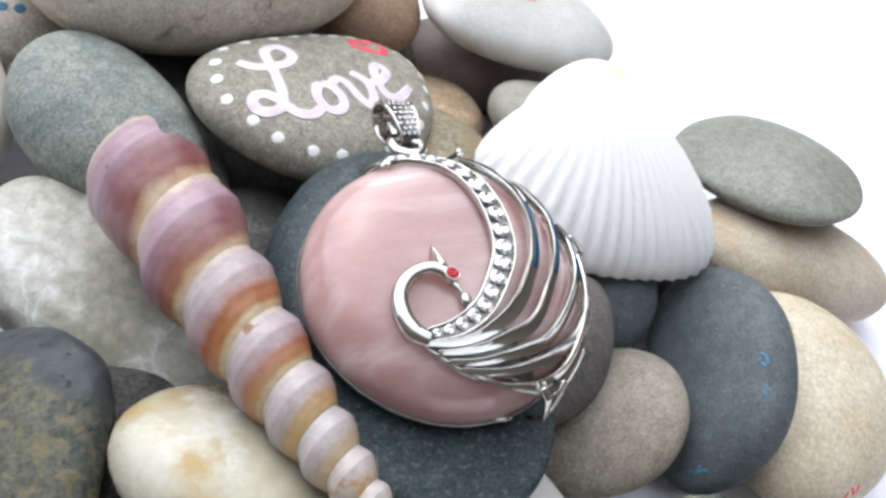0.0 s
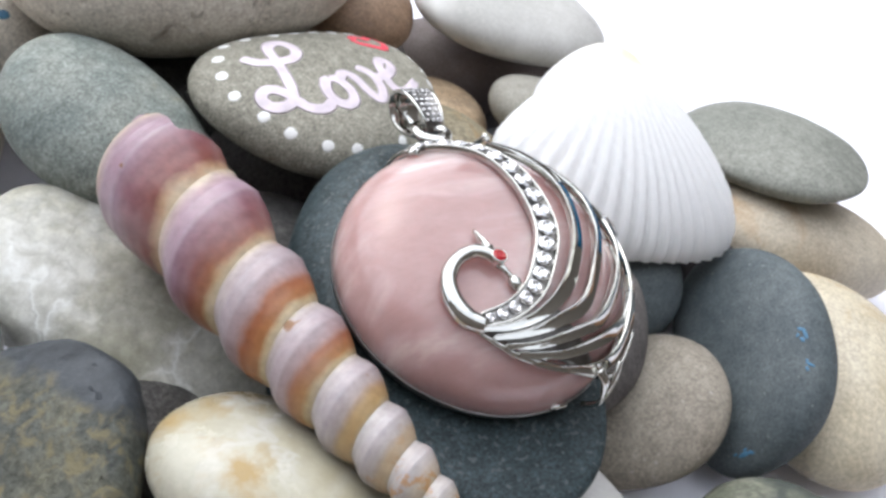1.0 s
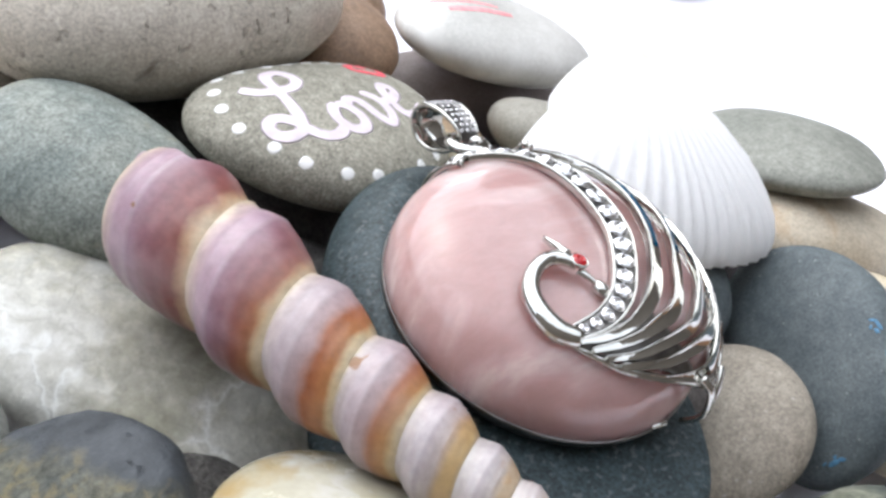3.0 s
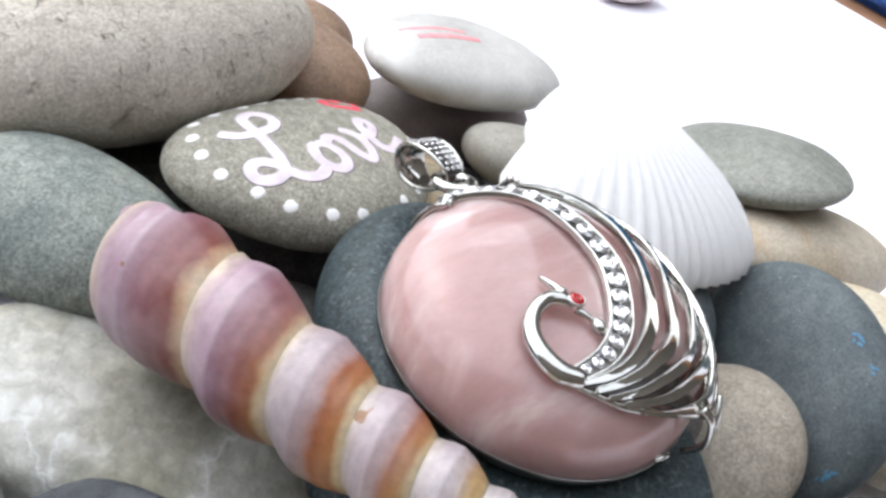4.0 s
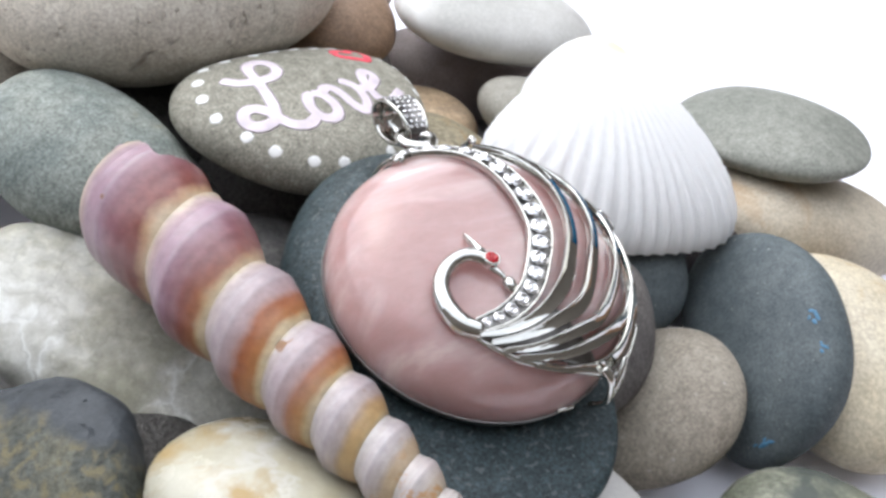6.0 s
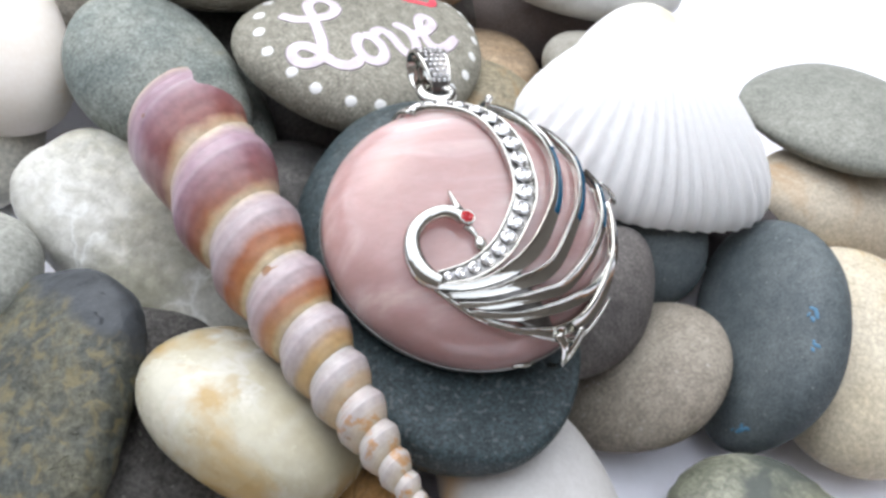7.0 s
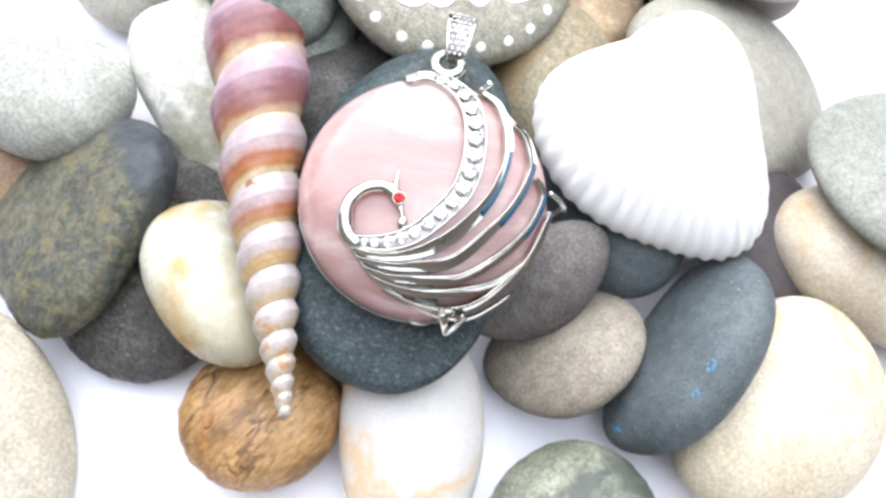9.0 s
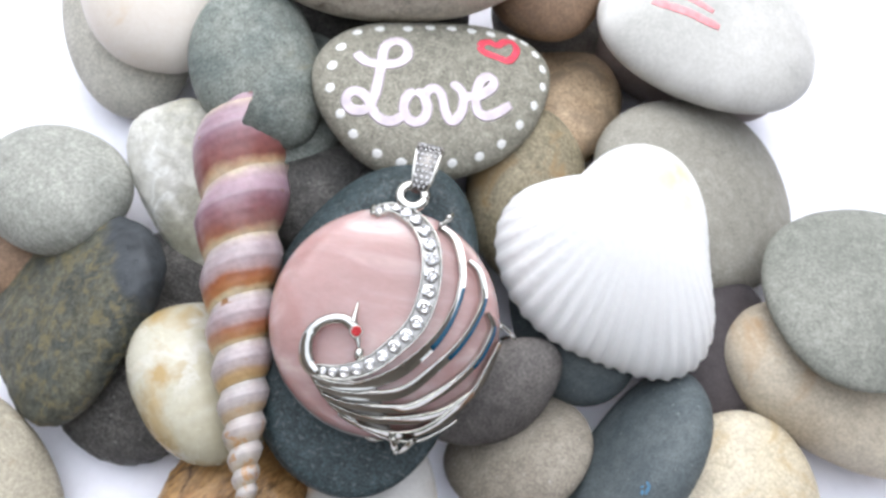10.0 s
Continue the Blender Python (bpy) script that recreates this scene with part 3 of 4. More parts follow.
pebble("coal", "rough coal-grey pebble under paler stones", COAL, (-37.7, 53.4, 5.5), (13.9, 12.7, 5.2), (11, 4, -49), (2.05, 0.01, 0, 0, 0.01), seed=21, lumps=0.02, dents=0.03, rough=0.02)
pebble("cream_left", "glossy cream pebble with ochre stains under the turret shell", CREAM_GLOSS, (-24.8, 58.5, 14.1), (10.9, 12.8, 5.7), (-21, 15, -118), (2.22, -0.01, -0.02, -0.02, 0), seed=22, lumps=0.012, rough=0.006)
pebble("orange", "ochre-brown pebble with dark cracks under the shell tip", OCHRE, (-11.6, 47.2, 6.6), (10.6, 11.6, 6.2), (-7, 1, 168), (2.05, 0.04, -0.03, 0, 0.02), seed=23, lumps=0.035, dents=0.05, rough=0.018)
pebble("white_vein", "smooth white pebble with an ochre vein", VEINED, (7.3, 55.4, 6.6), (16.5, 10.1, 5.8), (7, 12, 121), (2.14, 0.02, 0.06, -0.01, 0), seed=24, lumps=0.008)
pebble("green_mottled", "mottled green and grey pebble on the paper", MOTTLED, (33.1, 53.6, 7.0), (14.3, 12.2, 7.0), (-5, -3, -79), (2.05, -0.01, 0.01, -0.01, 0), seed=25, lumps=0.02, dents=0.02, rough=0.014)
pebble("beige_left", "large smooth beige pebble on the paper", SAND, (-45.0, 20.1, 10.1), (18.1, 22.5, 8.2), (-7, 19, -119), (1.99, -0.01, -0.01, 0, -0.01), seed=26, lumps=0.008)
pebble("grey_left", "pale green-grey flat pebble at the edge of the pile", GREY_PALE, (-67.4, 69.9, 11.8), (14.6, 11.3, 6.4), (-4, -13, 1), (2.25, 0, 0.03, -0.01, -0.02), seed=27, lumps=0.012)
pebble("brown_under", "brown pebble half hidden under a pale flat one", BROWN, (-69.5, 60.5, 4.8), (13, 10, 4.8), (0, 0, 30), seed=28, fine=5)
pebble("white_back", "warm white pebble lying on a pale grey one", WARM_WHITE, (-78.2, 110.2, 19.3), (12.1, 18.2, 7.7), (13, 14, -142), (2.48, -0.07, -0.02, 0.02, 0.01), seed=29, lumps=0.008)
pebble("pale_back", "flat pale grey pebble on the paper", PALE_SAND, (-82.2, 105.8, 9.6), (19.9, 12.5, 7.9), (15, 6, -52), (2.09, 0.01, 0.01, 0.02, 0.01), seed=30, lumps=0.012)
pebble("corner", "grey-brown pebble with blue paint specks at the back", TAUPE, (-74.0, 131.0, 15.0), (16, 15, 12), (0, 0, 30), seed=31, fine=5)
pebble("under_spire", "black-grey pebble in the gap under the turret shell", COAL, (-29.5, 95.0, 9.0), (13, 11, 7.5), (-8, 5, 60), seed=32, fine=5)
pebble("under_love", "dark brown pebble carrying the painted stone", PURPLE, (-27.0, 122.0, 7.0), (14, 12, 7.0), (0, 0, 40), seed=34, fine=5)
pebble("under_taupe", "dark grey pebble carrying the large taupe stone", COAL, (-48.0, 132.0, 9.5), (20, 16, 9.5), (0, 0, 20), seed=35, fine=5)
pebble("under_brown", "dark brown pebble under the brown ones", PURPLE, (-18.0, 156.0, 7.4), (13, 15, 7.6), (0, 0, 0), seed=36, fine=5)
pebble("under_white", "purple-grey pebble shaded by the white one", MAUVE, (7.0, 158.5, 8.0), (20, 11.5, 8.0), (0, 0, 8), seed=37, fine=5)
pebble("under_center", "dark slate pebble at the heart of the pile", SLATE, (-12.0, 80.0, 5.4), (15, 18, 5.4), (0, 0, 10), seed=38, fine=5)
pebble("under_left", "dark slate pebble at the foot of the pile", COAL, (-42.0, 70.5, 5.0), (10, 9, 5.0), (0, 0, 10), seed=39, fine=5)
pebble("pink_far", "small pale pink pebble lying apart on the paper", stone("pale pink stone", (0.78, 0.60, 0.60), (0.86, 0.76, 0.76)), (102.5, 267.5, 6.0), (14, 10, 6.0), (0, 0, 20), seed=40, fine=5)


# ---- paint on pebbles ----
from mathutils.bvhtree import BVHTree

TREES = {}


def surface(key, x, y, lift):
    """The point of a pebble's upper face over (x, y) of its own plane, and the normal there."""
    if key not in TREES:
        b0 = bmesh.new()
        b0.from_mesh(PEBBLES[key].data)
        TREES[key] = BVHTree.FromBMesh(b0)
        b0.free()
    hit, nor, _, _ = TREES[key].ray_cast(Vector((x * MM, y * MM, 0.04)), Vector((0, 0, -1)))
    if hit is None:
        hit, nor, _, _ = TREES[key].find_nearest(Vector((x * MM, y * MM, 0.0)))
    return hit + nor * (lift * MM), nor


def stroke(name, key, points, width, mat, label="", thick=0.035, taper=0.75, steps=7):
    line = smooth_line(points, steps)
    got = [surface(key, q[0], q[1], 0.0) for q in line]
    n = len(line)
    w = []
    for i in range(n):
        edge = min(i, n - 1 - i) / 4
        w.append(width * MM * (taper + (1 - taper) * min(1, edge)) * (1 + 0.10 * noise.noise(Vector((i * 0.5, width, len(points))))))
    bm = bmesh.new()
    sweep(bm, [g[0] for g in got], [g[1] for g in got], w, [thick * MM] * n, ring=8)
    return part(name, bm, mat, PEBBLES[key], label)


def dab(name, key, x, y, rx, ry, mat, label="", turn=0.0, seed=0):
    """A raised spot of paint with an uneven rim, laid along the surface."""
    mid, nor = surface(key, x, y, 0.0)
    ex = (Vector((1, 0, 0)) - nor * nor.x).normalized()
    ey = nor.cross(ex)
    c, s = math.cos(radians(turn)), math.sin(radians(turn))
    bm = bmesh.new()
    top = bm.verts.new(mid + nor * 0.05 * MM)
    rims = []
    for frac, lift in ((0.6, 0.045), (0.92, 0.035), (1.0, -0.02)):
        ring = []
        for k in range(18):
            a = 2 * math.pi * k / 18
            wob = 1 + 0.12 * noise.noise(Vector((math.cos(a) * 1.5, math.sin(a) * 1.5, seed * 3.1)))
            u, v = rx * frac * wob * math.cos(a), ry * frac * wob * math.sin(a)
            q = mid + (ex * (u * c - v * s) + ey * (u * s + v * c)) * MM
            hit, n2, _, _ = TREES[key].find_nearest(q)
            ring.append(bm.verts.new(hit + n2 * lift * MM))
        rims.append(ring)
    for k in range(18):
        bm.faces.new((top, rims[0][k], rims[0][(k + 1) % 18]))
        for r0, r1 in zip(rims, rims[1:]):
            bm.faces.new((r0[k], r1[k], r1[(k + 1) % 18], r0[(k + 1) % 18]))
    return part(name, bm, mat, PEBBLES[key], label)


stroke("letter", "love", [(-13.1, 6.4), (-12.7, 5.5), (-11.9, 4.4), (-10.4, 3.7), (-8.7, 3.3), (-7.0, 3.3), (-5.6, 4.1), (-5.0, 5.3), (-5.3, 6.8), (-6.4, 7.5), (-7.8, 7.2), (-8.8, 6.1), (-9.5, 4.2), (-10.3, 1.9), (-11.2, -0.4), (-12.1, -2.3), (-13.0, -3.4), (-14.2, -3.7), (-15.5, -3.2), (-16.2, -2.0), (-15.9, -0.8), (-14.8, -0.3), (-13.7, -0.9), (-13.0, -2.1), (-12.6, -3.8), (-11.9, -5.3), (-10.7, -6.2), (-9.4, -6.3), (-8.2, -5.7)], 1.75, WHITE_PAINT, "hand-painted white script letter L")
stroke("letter", "love", [(-5.4, -2.0), (-6.7, -2.6), (-7.7, -4.2), (-7.7, -5.8), (-6.9, -6.8), (-5.7, -7.0), (-4.6, -6.3), (-4.0, -4.7), (-4.3, -2.9), (-5.4, -2.0)], 1.75, WHITE_PAINT, "hand-painted white script letter o")
stroke("letter", "love", [(-4.2, -3.0), (-3.0, -2.0), (-2.0, -2.0), (-1.4, -2.9), (-1.3, -4.3), (-1.3, -5.9), (-0.8, -7.3), (0.1, -7.4), (1.3, -6.3), (2.0, -4.7), (2.1, -3.1), (1.4, -1.8), (0.7, -2.2)], 1.7, WHITE_PAINT, "hand-painted white script letter v")
stroke("letter", "love", [(2.3, -3.8), (3.8, -3.9), (5.7, -3.5), (7.4, -2.5), (7.9, -1.3), (7.1, -0.6), (5.7, -1.3), (4.6, -3.1), (4.0, -5.1), (4.2, -6.6), (5.5, -7.2), (7.4, -6.8), (10.1, -5.5)], 1.75, WHITE_PAINT, "hand-painted white script letter e")
stroke("heart", "love", [(7.2, 5.2), (8.1, 6.0), (9.4, 6.1), (10.4, 5.4), (12.1, 6.3), (13.6, 6.2), (13.9, 4.8), (12.9, 3.2), (11.4, 2.3), (10.2, 2.8), (8.6, 3.5), (7.5, 4.2), (7.2, 5.2)], 1.3, RED_PAINT, "red painted heart outline", taper=1.0)
for k, (x, y) in enumerate([(-11.9, 10.8), (-8.3, 10.8), (-3.8, 10.1), (0.0, 10.0), (3.6, 9.5), (6.9, 8.8), (10.1, 8.1), (14.1, 7.8), (16.2, 6.7), (17.6, 4.2), (18.1, 1.3), (17.3, -2.0), (14.7, -5.4), (11.3, -8.6), (7.6, -11.4), (3.5, -13.0), (-1.2, -13.6), (-9.3, -12.5), (-12.8, -10.5), (-15.9, -6.8), (-17.3, -3.2), (-18.1, 1.4), (-17.1, 5.1), (-15.1, 8.2)]):
    dab("dot", "love", x, y, 0.86, 0.80, DOT_PAINT, seed=k)

stroke("paint_stroke", "white_red", [(12.6, 0.0), (9.5, 0.7), (6.3, 1.4), (3.5, 2.4), (0.9, 3.2)], 1.5, PINK_PAINT, "rubbed pink paint stroke")
stroke("paint_stroke", "white_red", [(14.0, -3.4), (10.0, -2.4), (6.0, -1.4), (2.0, 0.4)], 1.1, PINK_PAINT, "rubbed pink paint stroke")
for x, y, w, h, a, s in ((1.4, 9.3, 1.5, 0.5, 10, 1), (0.7, 9.0, 1.1, 0.4, 70, 2), (2.1, 8.9, 0.8, 0.5, 30, 6), (1.5, 8.5, 0.7, 0.3, -30, 7), (5.4, 9.1, 1.1, 0.4, 60, 3), (5.9, 8.7, 0.6, 0.4, 20, 8), (4.9, 8.9, 0.4, 0.3, 0, 9),
                         (14.5, -1.2, 0.6, 1.6, 10, 4), (14.4, -0.2, 0.5, 0.9, -20, 5), (14.0, -0.8, 0.4, 0.6, 40, 10), (14.3, -2.2, 0.3, 0.7, 15, 11)):
    dab("paint_mark", "dark_right", x, y, w * 0.5, h * 0.5, BLUE_PAINT, "small blue paint mark", turn=a, seed=s)
for x, y, a, s in ((-16.0, -4.2, 20, 1), (-15.2, -5.0, 70, 2), (-14.6, -5.6, 30, 3)):
    dab("paint_mark", "cream_right", x, y, 0.8, 0.22, RED_PAINT, "faint red paint mark", turn=a, seed=s)
for x, y, s in ((0.1, -10.5, 1), (2.4, -10.8, 2)):
    dab("paint_mark", "corner", x, y, 0.9, 0.7, BLUE_PAINT, "small blue paint mark", seed=s)


# ---- turret shell: a log-spiral of whorls on a slender, slightly bent cone ----
TIP = Vector((-5.04, 45.08, 21.01))
AXIS = Vector((-0.6237, 0.7792, 0.0624)).normalized()
RIGHT = AXIS.cross(Vector((0, 0, 1))).normalized()
ABOVE = RIGHT.cross(AXIS).normalized()
STEP, START, FIRST = 1.2273, 5.2, 52.4


def spine(s):
    b = 4 * (s / 60) * (1 - s / 60)
    return TIP + AXIS * s - RIGHT * (0.57 * b - 0.30 * min(1.0, max(0.0, (s - 36) / 14))) - ABOVE * (0.40 * b)


def girth(s):
    r = 0.56 + 0.111 * s + 1.35 * 4 * (s / 60) * (1 - s / 60)
    r *= min(1.0, s / 1.2 + 0.25) ** 0.5
    r *= 1 + 0.05 * min(1.0, max(0.0, (s - 36) / 12))
    if s > 56.5:
        r *= 1 - 0.42 * min(1.0, (s - 56.5) / 7.5) ** 1.5
    return r


def whorl_profile(w):
    if w < 0.60:
        return math.sin(math.pi / 2 * w / 0.60) ** 0.85
    a = math.pi / 2 * (w - 0.60) / 0.40
    return 0.45 * math.cos(a) + 0.55 * math.cos(a) ** 2


def lip(phi):
    """How far along the axis the broken mouth reaches, by the angle round it (0: its right side, 90: its top)."""
    a = (math.degrees(phi) + 10) % 360 - 10
    keys = ((-10, 54.6), (0, 55.0), (50, 55.6), (80, 56.6), (94, 60.5), (104, 64.4), (122, 64.0), (150, 61.8), (180, 60.2), (230, 57.0), (300, 55.0), (350, 54.6))
    for (a0, s0), (a1, s1) in zip(keys, keys[1:]):
        if a0 <= a <= a1:
            t = (a - a0) / (a1 - a0)
            t = t * t * (3 - 2 * t)
            return s0 + (s1 - s0) * t + 0.30 * noise.noise(Vector((a * 0.13, 2.0, 0.0)))
    return 55.0


def shell_point(s, phi, w):
    past = min(1.0, max(0.0, (s - 50.5) / 4))
    bulge = whorl_profile(w) * (1 - past) + past * max(whorl_profile(w), min(1.0, w + 0.45) if w > 0.6 else 0.0)
    deep = 0.19 + 0.06 * max(0.0, 1 - s / 24)
    r = girth(s) * (1.005 - deep + deep * bulge)
    r += 0.0018 * (s + 12) * math.exp(-((w - 0.60) / 0.055) ** 2)
    r += 0.0010 * (s + 5) * (math.exp(-((w - 0.80) / 0.035) ** 2) + 0.8 * math.exp(-((w - 0.38) / 0.04) ** 2))
    r += 0.00012 * (s + 18) * math.sin(w * 2 * math.pi * 7)
    r *= 1 + 0.012 * noise.noise(Vector((s * 0.4, math.cos(phi), math.sin(phi))))
    curl = phi - radians(42) * max(0.0, (s - 57.0) / 7) ** 1.2
    return (spine(s) + RIGHT * (r * math.cos(curl)) + ABOVE * (r * math.sin(curl))) * MM


def turret_shell():
    """Bands of the shell, one for each whorl between its sutures, from the tip to the mouth."""
    around, across = 120, 30
    bands = {}
    for turn in range(-13, 3):
        key = min(max(turn, -9), 0)
        if key not in bands:
            bm = bmesh.new()
            bands[key] = (bm, bm.loops.layers.uv.new("UVMap"))
        bm, uvl = bands[key]
        grid = []
        for k in range(around + 1):
            phi = -math.pi / 2 + 2 * math.pi * k / around
            lag = 0.536 - phi / (2 * math.pi)
            col = []
            for j in range(across + 1):
                s = FIRST * STEP ** (turn + j / across + lag) - START
                inside = 0.9 < s < lip(phi)
                s = min(max(s, 0.9), lip(phi))
                exact = math.log((s + START) / FIRST) / math.log(STEP) - lag - turn
                w = min(1.0, max(0.0, exact))
                col.append((bm.verts.new(shell_point(s, phi, w)), w, s / 65, inside))
            grid.append(col)
        for k in range(around):
            for j in range(across):
                quad = (grid[k][j], grid[k + 1][j], grid[k + 1][j + 1], grid[k][j + 1])
                if not any(q[3] for q in quad):
                    continue
                f = bm.faces.new([q[0] for q in quad])
                for lp, q in zip(f.loops, quad):
                    lp[uvl].uv = (q[1] if turn < 1 else 0.70 + 0.12 * q[1], q[2])
    out = []
    for key in sorted(bands):
        bm = bands[key][0]
        bmesh.ops.delete(bm, geom=[v for v in bm.verts if not v.link_faces], context="VERTS")
        bmesh.ops.remove_doubles(bm, verts=bm.verts, dist=2e-6)
        bmesh.ops.dissolve_degenerate(bm, edges=bm.edges, dist=1e-6)
        if bm.faces:
            out.append(bm)
    return out


spire = tagged(new("turret_shell"), "long spiral turret shell banded lavender, orange and cream, broken lip", "seashell")
whorls = turret_shell()
for i, bm in enumerate(whorls):
    last = i == len(whorls) - 1
    ob = part("body_whorl" if last else "whorl", bm, SPIRE, spire, "violet last whorl with a broken lip" if last else "")
    out = sum((p.center - spine((p.center / MM - TIP).dot(AXIS)) * MM).dot(p.normal) * p.area for p in ob.data.polygons)
    if out < 0:
        ob.data.flip_normals()
    wallmod = ob.modifiers.new("wall", "SOLIDIFY")
    wallmod.thickness = 0.0006
    wallmod.offset = -1
    crisp_rim(ob)


# ---- white cockle shell ----
UMBO_AWAY = math.atan2(-8.6, 8.3)


def cockle():
    a, b2, high = 18.9, 15.0, 11.2
    c2, s2, c3, s3, c4, s4 = -0.069, 0.01, 0.113, 0.001, 0.002, 0.03
    ux, uy = -8.3, 8.6
    bm = bmesh.new()
    na, nr, ribs = 560, 100, 44
    rings = []
    for i in range(1, nr + 1):
        rho = (i / nr) ** 0.85
        z = high * max(0.0, 1 - rho ** 2) ** 0.6
        ring = []
        for k in range(na):
            th = 2 * math.pi * k / na
            g = 1 + c2 * math.cos(2 * th) + s2 * math.sin(2 * th) + c3 * math.cos(3 * th) + s3 * math.sin(3 * th) + c4 * math.cos(4 * th) + s4 * math.sin(4 * th)
            g -= 0.07 * math.exp(-((math.degrees(th) - 176) / 20) ** 2)
            rib = math.cos(ribs * th)
            rib = math.copysign(abs(rib) ** 0.7, rib)
            front = min(1.0, max(0.0, 0.5 + 0.7 * math.cos(th - UMBO_AWAY)))
            amp = (0.05 + 0.95 * front) * rho ** 3.6 * (1 - 0.35 * rho ** 10)
            scallop = 1 + 0.005 * rib * amp * rho ** 3
            knobs = 0.05 * max(0.0, rib) * math.sin(rho * 75 + 3 * noise.noise(Vector((k * 0.07, 0, 0)))) * front * rho ** 3.5
            out = Vector((math.cos(th) * rho, math.sin(th) * rho, 0.75)).normalized()
            p = Vector((a * g * rho * scallop * math.cos(th) + ux * (1 - rho), b2 * g * rho * scallop * math.sin(th) + uy * (1 - rho), z))
            p += out * (0.28 * rib * amp + knobs + 0.06 * noise.noise(p * 0.9))
            ring.append(bm.verts.new(p * MM))
        rings.append(ring)
    bm.faces.new(rings[0])
    for k in range(na):
        k2 = (k + 1) % na
        for r0, r1 in zip(rings, rings[1:]):
            bm.faces.new((r0[k], r1[k], r1[k2], r0[k2]))
    return bm


shell = thing("cockle_shell", cockle(), SHELL_WHITE, "chalk white cockle shell with fine radiating ribs, dome upward", "seashell")
shell.matrix_world = Matrix.Translation(Vector((17.0, 106.0, 23.2)) * MM) @ tilt_turn((13, 9, -26))
shellmod = shell.modifiers.new("wall", "SOLIDIFY")
shellmod.thickness = 0.0009
shellmod.offset = -1
crisp_rim(shell)


def along(values, t):
    t = t * (len(values) - 1)
    k = min(len(values) - 2, int(t))
    return values[k] + (values[k + 1] - values[k]) * (t - k)


# ---- pendant: rose quartz cabochon under a silver peacock ----
pendant = tagged(new("pendant"), "round pink rose quartz pendant with a silver peacock and clear crystals", "pendant")
pendant.matrix_world = Matrix(((0.9361, -0.3358, 0.1049, -0.00563), (0.3498, 0.9202, -0.1759, 0.07801), (-0.0374, 0.2013, 0.9788, 0.02647), (0, 0, 0, 1)))
R_STONE, H_STONE = 16.2, 6.8


def dome(x, y):
    r = min(1.0, math.hypot(x, y) / R_STONE)
    return H_STONE * (1 - r ** 4) ** 0.5


def lathe(bm, profile, n=128, centre=(0, 0)):
    rows = []
    for r, z in profile:
        if r < 1e-6:
            rows.append([bm.verts.new(Vector((centre[0], centre[1], z)) * MM)])
        else:
            rows.append([bm.verts.new(Vector((centre[0] + r * math.cos(2 * math.pi * k / n), centre[1] + r * math.sin(2 * math.pi * k / n), z)) * MM) for k in range(n)])
    for r0, r1 in zip(rows, rows[1:]):
        for k in range(n):
            k2 = (k + 1) % n
            if len(r0) == 1:
                bm.faces.new((r0[0], r1[k], r1[k2]))
            elif len(r1) == 1:
                bm.faces.new((r0[k], r1[0], r0[k2]))
            else:
                bm.faces.new((r0[k], r1[k], r1[k2], r0[k2]))
    return bm


prof = [(0, H_STONE)]
for k in range(1, 41):
    a = math.pi / 2 * k / 40
    r = R_STONE * math.sin(a) ** 0.7
    prof.append((r, dome(r, 0)))
prof += [(R_STONE, -1.2), (R_STONE - 0.6, -2.1), (0, -2.1)]
part("cabochon", lathe(bmesh.new(), prof, 160), ROSE, pendant, "polished domed rose quartz with milky clouds")
rim = [(0, -3.3), (R_STONE - 1.6, -3.3), (R_STONE - 0.8, -3.1), (R_STONE - 0.35, -2.6), (R_STONE - 0.02, -2.0), (R_STONE + 0.12, -1.5), (R_STONE + 0.10, -1.2), (R_STONE + 0.02, -1.15), (R_STONE - 0.08, -1.4)]
part("bezel", lathe(bmesh.new(), rim, 160), GROOVE, pendant, "dark silver bezel and back plate")
bm = bmesh.new()
arc = [Vector(((R_STONE + 0.06) * math.cos(a), (R_STONE + 0.06) * math.sin(a), -1.16)) * MM for a in np.linspace(radians(-165), radians(-62), 90)]
sweep(bm, arc, [Vector((p.x, p.y, 0.004)).normalized() for p in arc], [along([0.04, 0.10, 0.12, 0.12, 0.22, 0.05], i / 89) * MM for i in range(90)], [0.12 * MM] * 90, 8, 1.0)
part("bezel_lip", bm, CHANNEL, pendant, "thin bright lip of the bezel")


def metal(x, y, level):
    """Height of the silver tracery, which follows the dome of the cabochon."""
    return level - 4.5 * (x * x + y * y) ** 2 / 16.2 ** 4


def metal_normal(x, y):
    k = 18.0 * (x * x + y * y) / 16.2 ** 4
    return Vector((k * x, k * y, 1)).normalized()


def over_stone(points, level, drops=None, steps=6):
    drops = drops or [0.0] * len(points)
    line = smooth_line([(x, y, d) for (x, y), d in zip(points, drops)], steps)
    return [Vector((q[0], q[1], metal(q[0], q[1], level) - q[2])) * MM for q in line], [metal_normal(q[0], q[1]) for q in line]


def bar(name, points, level, widths, heights, mat=SILVER, parent=None, label="", ring=16, square=1.0, drops=None):
    line, ups = over_stone(points, level, drops)
    n = len(line)
    bm = bmesh.new()
    sweep(bm, line, ups, [along(widths, i / (n - 1)) * MM for i in range(n)], [along(heights, i / (n - 1)) * MM for i in range(n)], ring, square=square)
    return part(name, bm, mat, parent or pendant, label), line, ups


